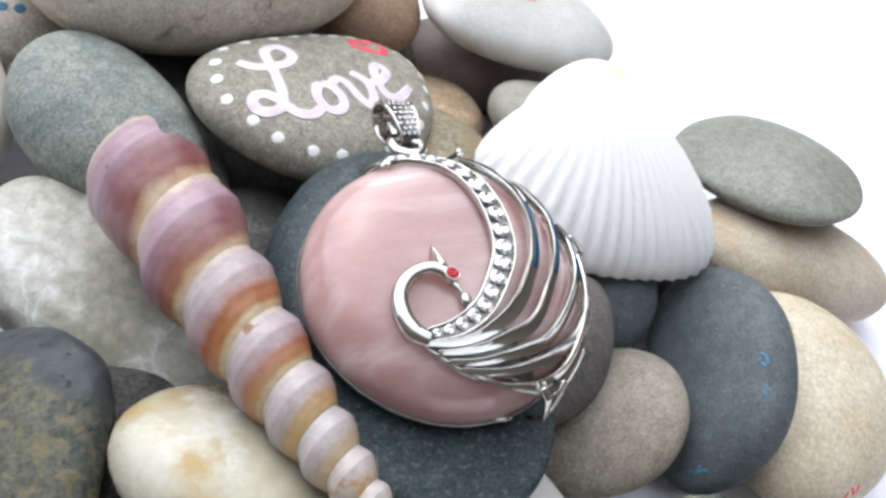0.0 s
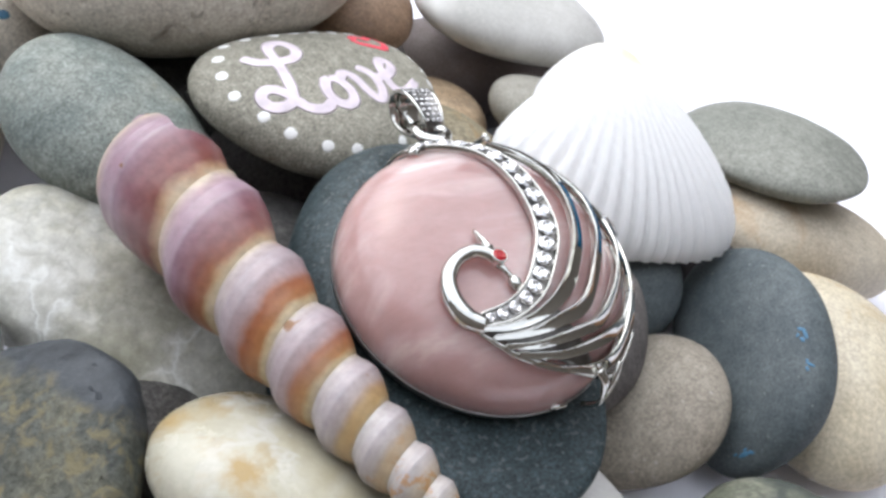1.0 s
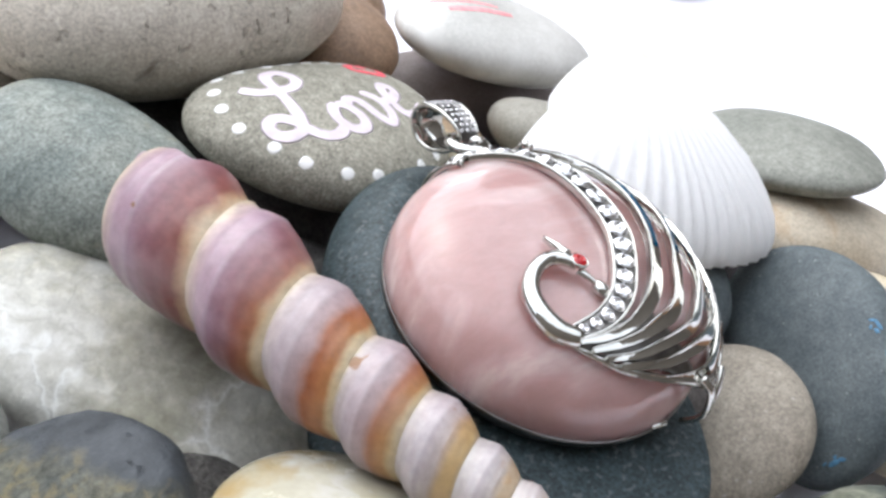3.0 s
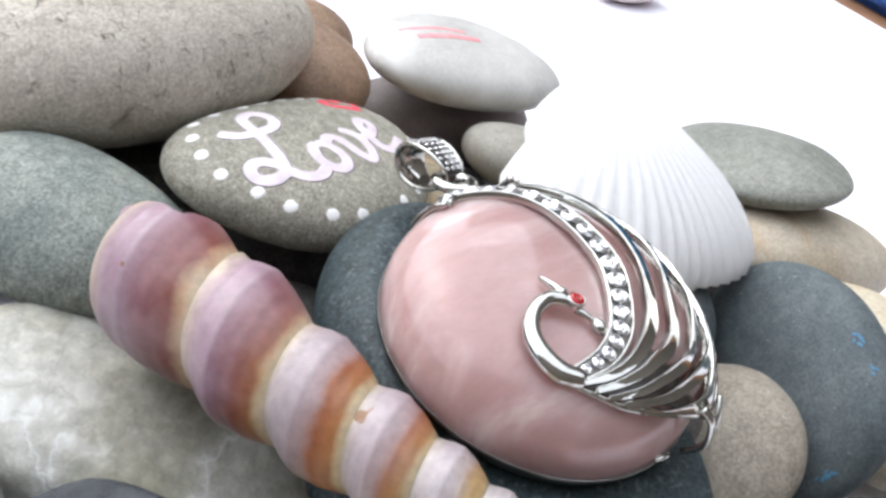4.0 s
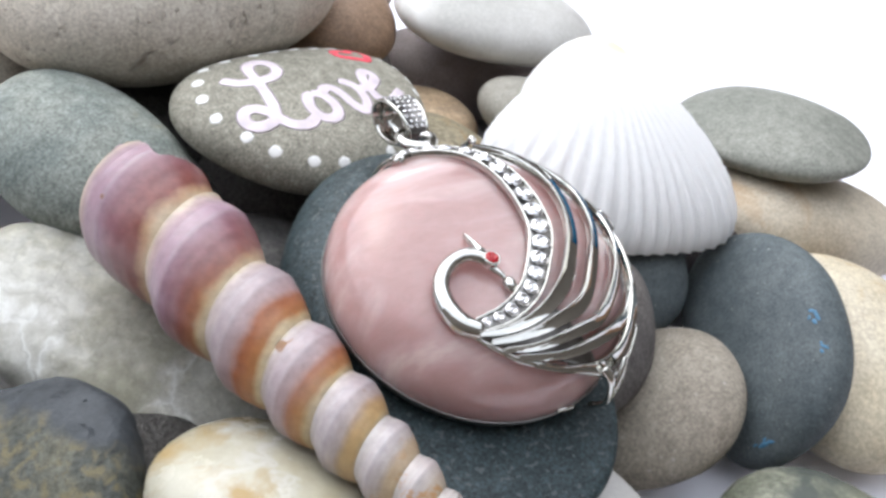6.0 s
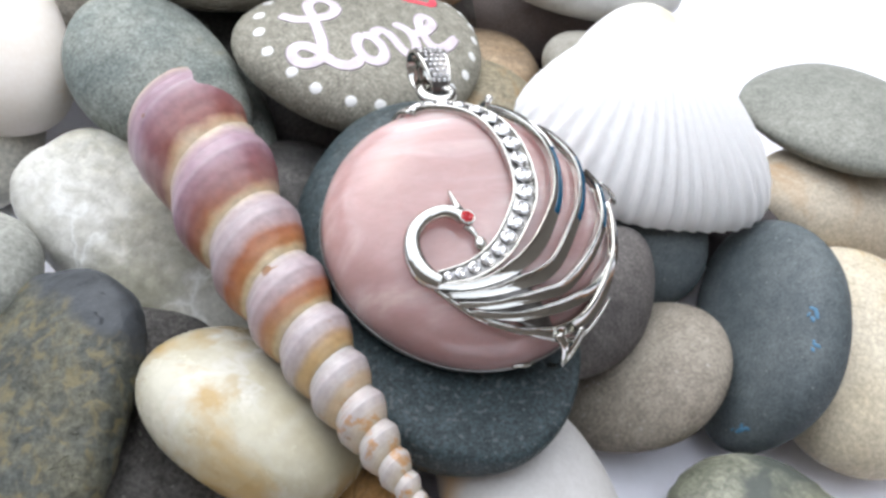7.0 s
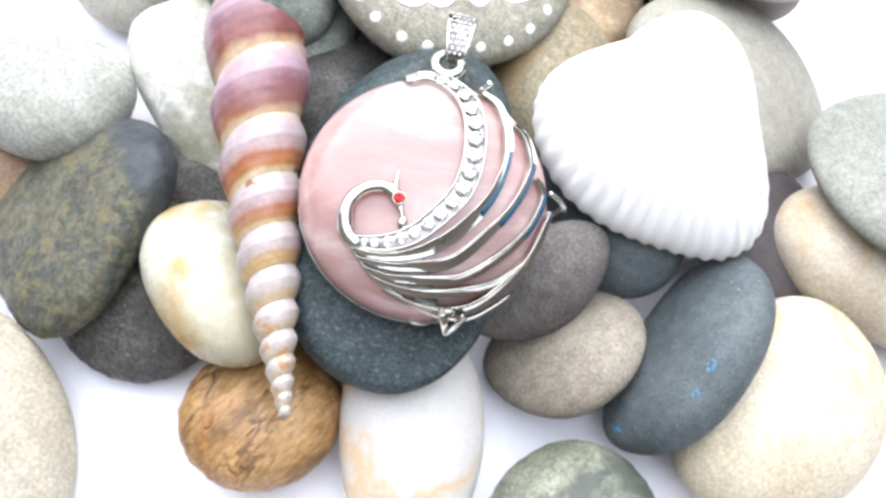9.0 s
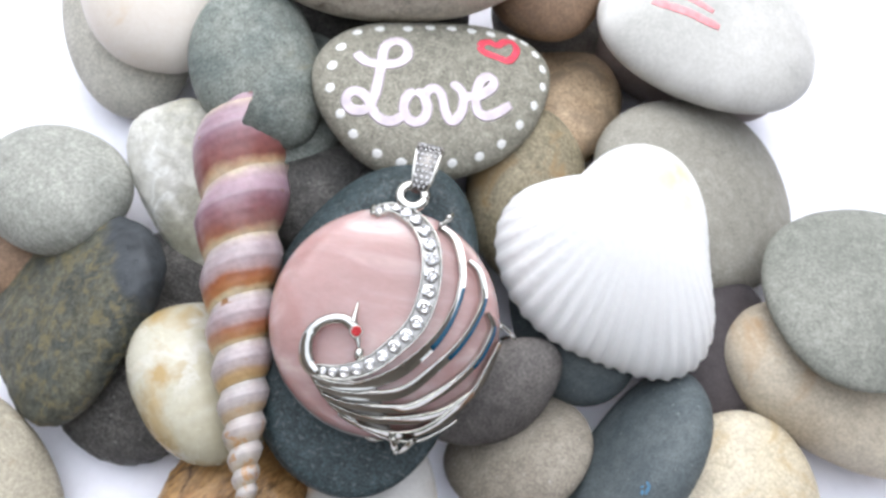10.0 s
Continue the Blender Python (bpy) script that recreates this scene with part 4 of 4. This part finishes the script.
def strip(line, ups, section, first=0, last=None):
    """Skin a changing cross-section along a line; section(t) gives (outward, up) pairs in millimetres."""
    bm = bmesh.new()
    n = len(line)
    rows = []
    for i in range(first, (last or n)):
        tang = (line[min(n - 1, i + 1)] - line[max(0, i - 1)]).normalized()
        up = (ups[i] - tang * ups[i].dot(tang)).normalized()
        side = tang.cross(up)
        rows.append([bm.verts.new(line[i] + side * (u * MM) + up * (v * MM)) for u, v in section(i / (n - 1))])
    for r0, r1 in zip(rows, rows[1:]):
        for k in range(len(r0)):
            bm.faces.new((r0[k], r1[k], r1[(k + 1) % len(r0)], r0[(k + 1) % len(r0)]))
    bm.faces.new(rows[0])
    bm.faces.new(rows[-1])
    return bm


# the crystal-set tail band
BAND = [(-4.9, 13.5), (-3.0, 14.9), (-0.6, 14.6), (1.9, 13.1), (3.7, 10.7), (4.8, 7.2), (5.1, 3.3), (4.5, -0.4), (2.6, -3.7), (-0.1, -6.9), (-3.4, -8.7), (-7.2, -9.1)]
half = [1.3, 2.0, 2.5, 2.6, 2.6, 2.6, 2.6, 2.5, 2.3, 2.1, 1.8, 1.2]
band, band_line, band_up = bar("crystal_band", BAND, 7.4, half, [0.2] * 12, CHANNEL, label="silver channel set with clear crystals")


for sign in (-1, 1):
    rail = []
    n = len(band_line)
    for i, p in enumerate(band_line):
        tang = (band_line[min(n - 1, i + 1)] - band_line[max(0, i - 1)]).normalized()
        side = tang.cross(band_up[i]).normalized()
        rail.append(p + side * (sign * along(half, i / (n - 1)) * 0.5 * MM) + band_up[i] * 0.25 * MM)
    bm = bmesh.new()
    sweep(bm, rail, band_up, [0.30 * MM] * n, [0.30 * MM] * n, 12, flat=2.2, square=0.9)
    part("rail", bm, SILVER, band)


def brilliant(bm, m, r):
    """A round cut stone on foil: a shallow star of facets in the table, crown facets, girdle and cone."""
    rings = []
    for rad, z, off in ((0.30, 0.26, 0.0), (0.58, 0.42, 0.5), (0.86, 0.29, 0.0), (1.0, 0.12, 0.5), (0.45, -0.45, 0.0)):
        rings.append([bm.verts.new(m @ Vector((rad * r * math.cos(2 * math.pi * (k + off) / 8), rad * r * math.sin(2 * math.pi * (k + off) / 8), z * r))) for k in range(8)])
    mid = bm.verts.new(m @ Vector((0, 0, 0.40 * r)))
    for k in range(8):
        bm.faces.new((mid, rings[0][k], rings[0][(k + 1) % 8]))
    bm.faces.new(rings[4][::-1])
    for j, (r0, r1) in enumerate(zip(rings, rings[1:])):
        for k in range(8):
            k2 = (k + 1) % 8
            if j % 2 == 0:
                bm.faces.new((r0[k], r1[k], r0[k2]))
                bm.faces.new((r1[k], r1[k2], r0[k2]))
            else:
                bm.faces.new((r0[k], r1[k2], r0[k2]))
                bm.faces.new((r0[k], r1[k], r1[k2]))


def frame_at(p, up, tang):
    up = up.normalized()
    x = (tang - up * tang.dot(up)).normalized()
    y = up.cross(x)
    return Matrix(((x.x, y.x, up.x, p.x), (x.y, y.y, up.y, p.y), (x.z, y.z, up.z, p.z), (0, 0, 0, 1)))


spacing = [0.0]
for p, q in zip(band_line, band_line[1:]):
    spacing.append(spacing[-1] + (q - p).length)
total = spacing[-1]
pos = 0.9 * MM
while pos < total - 0.5 * MM:
    i = max(k for k in range(len(spacing)) if spacing[k] <= pos)
    i = min(i, len(band_line) - 2)
    t = (pos - spacing[i]) / (spacing[i + 1] - spacing[i])
    r = max(0.45, along(half, pos / total) * 0.5 - 0.20) * MM
    bm = bmesh.new()
    p = band_line[i].lerp(band_line[i + 1], t) + band_up[i] * 0.36 * MM
    brilliant(bm, frame_at(p, band_up[i], band_line[i + 1] - band_line[i]) @ Matrix.Rotation(radians(9) * math.sin(pos * 9000), 4, "X") @ Matrix.Rotation(pos * 3000, 4, "Z"), r)
    part("crystal", bm, CRYSTAL, band, smooth=False)
    pos += 2 * r + 0.05 * MM

# neck, head, beak and crest of the bird
bar("neck", [(-6.6, -9.7), (-8.2, -8.4), (-8.9, -6.3), (-8.6, -4.3), (-7.2, -2.7), (-5.2, -2.0), (-3.7, -2.4), (-2.9, -3.2)], 7.75, [1.8, 2.2, 2.0, 1.7, 1.5, 1.5, 1.7, 1.6], [0.75, 0.9, 0.85, 0.75, 0.7, 0.7, 0.7, 0.6])
bar("beak", [(-2.75, -3.6), (-2.2, -4.7), (-1.85, -5.7)], 7.35, [1.1, 0.6, 0.35], [0.45, 0.35, 0.25])
bar("crest", [(-3.5, -2.3), (-3.6, -1.1), (-3.66, 0.75)], 7.9, [1.2, 0.80, 0.3], [0.75, 0.75, 0.40], drops=[0.0, 0.35, 0.80])
p_eye = Vector((-2.85, -3.2, 8.2)) * MM
bm = bmesh.new()
ring_pts = [p_eye + Vector((math.cos(a) * 0.76, math.sin(a) * 0.76, 0.0)) * MM for a in np.linspace(0, 2 * math.pi, 25)]
sweep(bm, ring_pts, [Vector((0, 0, 1))] * 25, [0.24 * MM] * 25, [0.24 * MM] * 25, 8, 1.0)
part("eye_setting", bm, SILVER, pendant)
bm = bmesh.new()
brilliant(bm, Matrix.Translation(p_eye + Vector((0, 0, 0.10 * MM))), 0.72 * MM)
part("eye_gem", bm, RUBY, pendant, "round red glass eye", smooth=False)
bm = bmesh.new()
bmesh.ops.create_uvsphere(bm, u_segments=16, v_segments=10, radius=0.75 * MM, matrix=Matrix.Translation(Vector((-1.84, -5.9, 7.25)) * MM) @ Matrix.Diagonal((0.9, 1.25, 0.9, 1)))
part("bead", bm, SILVER, pendant)

# fanned tail feathers: each a ridge with a wide face falling away outward
FEATHERS = [
    ([(-7.1, -9.9), (-4.9, -10.2), (-2.3, -9.9), (0.4, -8.7), (2.7, -7.0), (4.5, -5.1), (7.3, -1.0), (8.7, 3.7), (8.5, 8.1), (6.7, 12.3), (4.3, 13.8)],
     [0.55, 0.8, 1.0, 1.4, 1.7, 1.7, 1.35, 1.05, 0.95, 0.9, 0.6]),
    ([(-6.3, -10.9), (-3.9, -11.1), (-1.3, -10.9), (0.8, -10.3), (3.3, -9.5), (5.3, -8.2), (7.6, -5.4), (10.7, -0.8), (12.3, 4.4), (11.8, 7.1), (10.8, 9.0), (9.4, 9.9)],
     [0.55, 0.8, 1.0, 1.3, 1.6, 1.6, 1.45, 1.1, 0.95, 0.9, 0.8, 0.5]),
    ([(-5.3, -11.9), (-2.5, -12.3), (0.1, -12.1), (3.8, -11.4), (6.5, -10.4), (10.3, -7.0), (13.3, -2.9), (14.5, 1.1), (14.2, 2.5), (13.4, 3.5)],
     [0.55, 0.8, 1.0, 1.3, 1.5, 1.4, 1.1, 0.95, 0.85, 0.5]),
    ([(-4.1, -12.8), (-1.5, -13.3), (1.2, -13.4), (4.9, -12.7), (7.7, -11.7), (10.4, -10.3), (12.6, -8.3), (14.1, -6.4), (15.2, -3.0), (16.1, 0.4)],
     [0.55, 0.8, 1.0, 1.3, 1.5, 1.5, 1.35, 1.25, 1.1, 0.6]),
    ([(-2.6, -13.9), (0.0, -14.6), (2.3, -14.8), (5.3, -14.6), (8.1, -13.5), (10.3, -11.7), (12.4, -9.1), (14.0, -6.8)],
     [0.5, 0.7, 0.9, 1.25, 1.55, 1.6, 1.45, 0.8]),
]


def slope_of(t):
    """How steeply a feather's face falls outward: level on the body, steep in the middle, easing towards the tip."""
    return along([-0.10, -0.10, 0.0, 0.25, 0.45, 0.50, 0.30, 0.0, -0.22, -0.28, -0.28], t)


def scoop(t):
    """How hollow a feather's face is: full along the blade, running out at both ends."""
    return min(1.0, 5 * t, 4 * (1 - t)) * (1 + 1.2 * noise.noise(Vector((t * 5.5, 0.3, 1.7))))


def blade_section(widths, t, steep):
    w = along(widths, t)
    d = 0.03 + steep * slope_of(t) * (w - 0.10)
    h = -0.045 * w * scoop(t)
    crown = [(0.05, 0.04), (0.10, 0.06), (0.16, 0.04)] + [(0.06 + f * (w - 0.10), 0.02 - f * d + h * math.sin(math.pi * f) ** 0.8) for f in (0.16, 0.28, 0.40, 0.52, 0.64, 0.76, 0.88, 1.0)]
    return [(0.03, -0.85), (0.0, -0.12), (0.02, -0.02)] + crown + [(w, -0.10 - d), (w - 0.03, -0.45 - d), (0.5 * w, -0.75 - 0.5 * d)]


# cross-section of the strip that carries the painted blue reflection
def sheen_section(widths, t, steep):
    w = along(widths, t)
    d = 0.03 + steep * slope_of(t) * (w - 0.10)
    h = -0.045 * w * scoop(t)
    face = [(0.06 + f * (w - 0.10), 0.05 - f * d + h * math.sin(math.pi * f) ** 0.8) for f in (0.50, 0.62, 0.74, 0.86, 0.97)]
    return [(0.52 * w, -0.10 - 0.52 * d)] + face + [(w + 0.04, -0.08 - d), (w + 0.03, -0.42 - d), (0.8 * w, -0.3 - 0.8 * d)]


for j, (pts, widths) in enumerate(FEATHERS):
    line, ups = over_stone(pts, 8.5)
    n = len(line)
    steep = (1.0, 1.0, 0.8, 0.35, 0.1)[j]
    feather = part("feather", strip(line, ups, lambda t: blade_section(widths, t, steep)), SILVER, pendant)
    feather.data.set_sharp_from_angle(angle=radians(38))
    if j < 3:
        # the blue reflection is painted on part of the first three feathers
        part("enamel", strip(line, ups, lambda t: sheen_section(widths, t, steep), int(n * (0.56, 0.59, 0.64)[j]), int(n * (0.76, 0.77, 0.84)[j])), PAINTED_SHEEN, feather, "blue reflection painted along the feather edge")

bar("breast_edge", [(-7.9, -9.3), (-6.0, -11.2), (-3.9, -12.9), (-1.4, -14.1), (1.1, -14.9), (3.7, -15.4), (6.3, -15.6), (8.9, -14.7), (11.2, -12.8), (12.9, -11.0)], 8.3, [0.4, 0.6, 0.7, 0.7, 0.7, 0.7, 0.65, 0.5, 0.4, 0.3], [0.28] * 10, square=0.8, drops=[0.8, 0.7, 0.6, 0.4, 0.2, 0.1, 0.1, 0.2, 0.3, 0.4])
# solid silver between the feather roots, darker than the feathers
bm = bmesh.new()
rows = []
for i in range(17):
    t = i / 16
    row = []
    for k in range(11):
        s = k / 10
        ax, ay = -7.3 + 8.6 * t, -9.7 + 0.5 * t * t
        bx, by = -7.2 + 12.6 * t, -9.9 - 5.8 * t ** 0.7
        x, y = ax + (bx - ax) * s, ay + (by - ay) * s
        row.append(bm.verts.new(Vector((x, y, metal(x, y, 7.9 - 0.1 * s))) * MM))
    rows.append(row)
for r0, r1 in zip(rows, rows[1:]):
    for k in range(10):
        bm.faces.new((r0[k], r1[k], r1[k + 1], r0[k + 1]))
breast = part("breast", bm, GROOVE, pendant, "dark grey silver between the feathers")
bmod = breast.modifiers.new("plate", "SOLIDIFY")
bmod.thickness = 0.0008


def prong(name, points, widths, high=0.38):
    line = [Vector(q) * MM for q in smooth_line(points, 6)]
    n = len(line)
    ups = [Vector((p.x, p.y, 0.004)).normalized() for p in line]
    bm = bmesh.new()
    sweep(bm, line, ups, [along(widths, i / (n - 1)) * MM for i in range(n)], [high * MM] * n, 10, 0.8)
    return part(name, bm, SILVER, pendant)


prong("claw", [(5.0, -15.4, 4.3), (5.6, -16.4, 3.6), (5.85, -17.1, 2.2), (5.9, -17.3, 0.9), (5.8, -16.9, -0.4), (5.7, -16.2, -1.6)], [1.0, 1.0, 1.0, 0.9, 0.8, 0.8], 0.35)
prong("claw", [(7.9, -15.0, 4.2), (7.2, -16.0, 3.5), (6.7, -16.7, 2.4), (6.2, -17.15, 1.3)], [1.3, 1.2, 1.0, 0.7], 0.35)
prong("claw", [(1.4, -16.0, -0.9), (2.2, -16.2, -0.7), (3.1, -16.1, -1.0), (3.8, -15.8, -1.5)], [0.4, 0.6, 0.7, 0.5])
prong("claw", [(15.6, 2.6, 4.6), (16.9, 2.3, 3.6), (18.0, 1.8, 2.4), (18.2, 1.6, 1.8)], [0.7, 0.7, 0.7, 0.5], 0.3)
prong("claw", [(17.8, 1.8, 2.3), (17.5, 1.8, 0.6), (16.8, 1.6, -1.6)], [0.6, 0.6, 0.7], 0.3)
prong("claw", [(4.4, 13.9, 5.8), (5.3, 15.2, 4.8), (5.6, 16.3, 3.2), (5.5, 16.9, 1.2), (5.2, 16.3, -1.6)], [0.6, 0.7, 0.7, 0.8, 0.8])
bm = bmesh.new()
bmesh.ops.create_uvsphere(bm, u_segments=16, v_segments=10, radius=0.5 * MM, matrix=Matrix.Translation(Vector((5.4, 15.6, 4.6)) * MM))
part("bead", bm, SILVER, pendant)
prong("claw", [(-4.9, 13.4, 5.0), (-5.3, 14.6, 3.6), (-5.4, 15.7, 1.0), (-5.3, 15.9, -0.8), (-4.9, 15.2, -2.2)], [0.9, 1.0, 0.9, 0.9, 0.9])

# jump ring and pave bail
bm = bmesh.new()
ring_pts = [Vector((-0.4 + 1.75 * math.cos(a), 17.7 + 1.75 * math.sin(a), 3.4 - 0.6 * math.sin(a))) * MM for a in np.linspace(0, 2 * math.pi, 33)]
sweep(bm, ring_pts, [Vector((0, 0, 1))] * 33, [1.5 * MM] * 33, [0.55 * MM] * 33, 10, 1.0)
part("jump_ring", bm, SILVER, pendant)

BAIL_LONG, BAIL_HIGH = Vector((0.0, 0.90, -0.43)), Vector((0.0, 0.43, 0.90))


def bail_frame(a):
    """A leaning oval loop: place, outward normal, way along it and half width, in millimetres."""
    p = Vector((0.3, 22.3, 1.6)) + BAIL_LONG * (4.0 * math.cos(a)) + BAIL_HIGH * (2.9 * math.sin(a) * (0.82 + 0.18 * math.cos(a)))
    nor = (BAIL_LONG * (math.cos(a) / 3.7) + BAIL_HIGH * (math.sin(a) / 2.6)).normalized()
    tang = Vector((1, 0, 0)).cross(nor)
    return p, nor, tang, 1.0 + 1.15 * max(0.0, 0.5 + 0.5 * math.cos(a - 0.5)) ** 0.8


bm = bmesh.new()
rows = []
n = 64
for i in range(n):
    p, nor, tang, wide = bail_frame(2 * math.pi * i / n)
    rows.append([bm.verts.new((p + Vector((u * wide, 0, 0)) + nor * dpt) * MM) for u, dpt in ((-1, -0.1), (-0.99, 0.20), (-0.86, 0.27), (-0.80, 0.16), (0, 0.22), (0.80, 0.16), (0.86, 0.27), (0.99, 0.20), (1, -0.1), (0.9, -0.25), (0, -0.25), (-0.9, -0.25))])
for i in range(n):
    r0, r1 = rows[i], rows[(i + 1) % n]
    for k in range(12):
        bm.faces.new((r0[k], r1[k], r1[(k + 1) % 12], r0[(k + 1) % 12]))
bail = part("bail", bm, SILVER, pendant, "silver loop bail set with tiny crystals")
bail.data.materials.append(GROOVE)
for f in bail.data.polygons:
    if f.index % 12 in (3, 4):
        f.material_index = 1
for i in range(15):
    a = -0.35 + 3.1 * i / 14
    p, nor, tang, wide = bail_frame(a)
    count = max(2, int(wide * 1.6 / 0.62))
    for k in range(count):
        x = (k + 0.5 - count / 2) * (wide * 1.6 / count) + (0.14 if i % 2 else -0.14)
        bm = bmesh.new()
        q = (p + Vector((x, 0, 0)) + nor * 0.27) * MM
        brilliant(bm, frame_at(q, nor, tang) @ Matrix.Rotation(i + k * 0.7, 4, "Z"), 0.25 * MM)
        part("crystal", bm, CRYSTAL, bail, smooth=False)
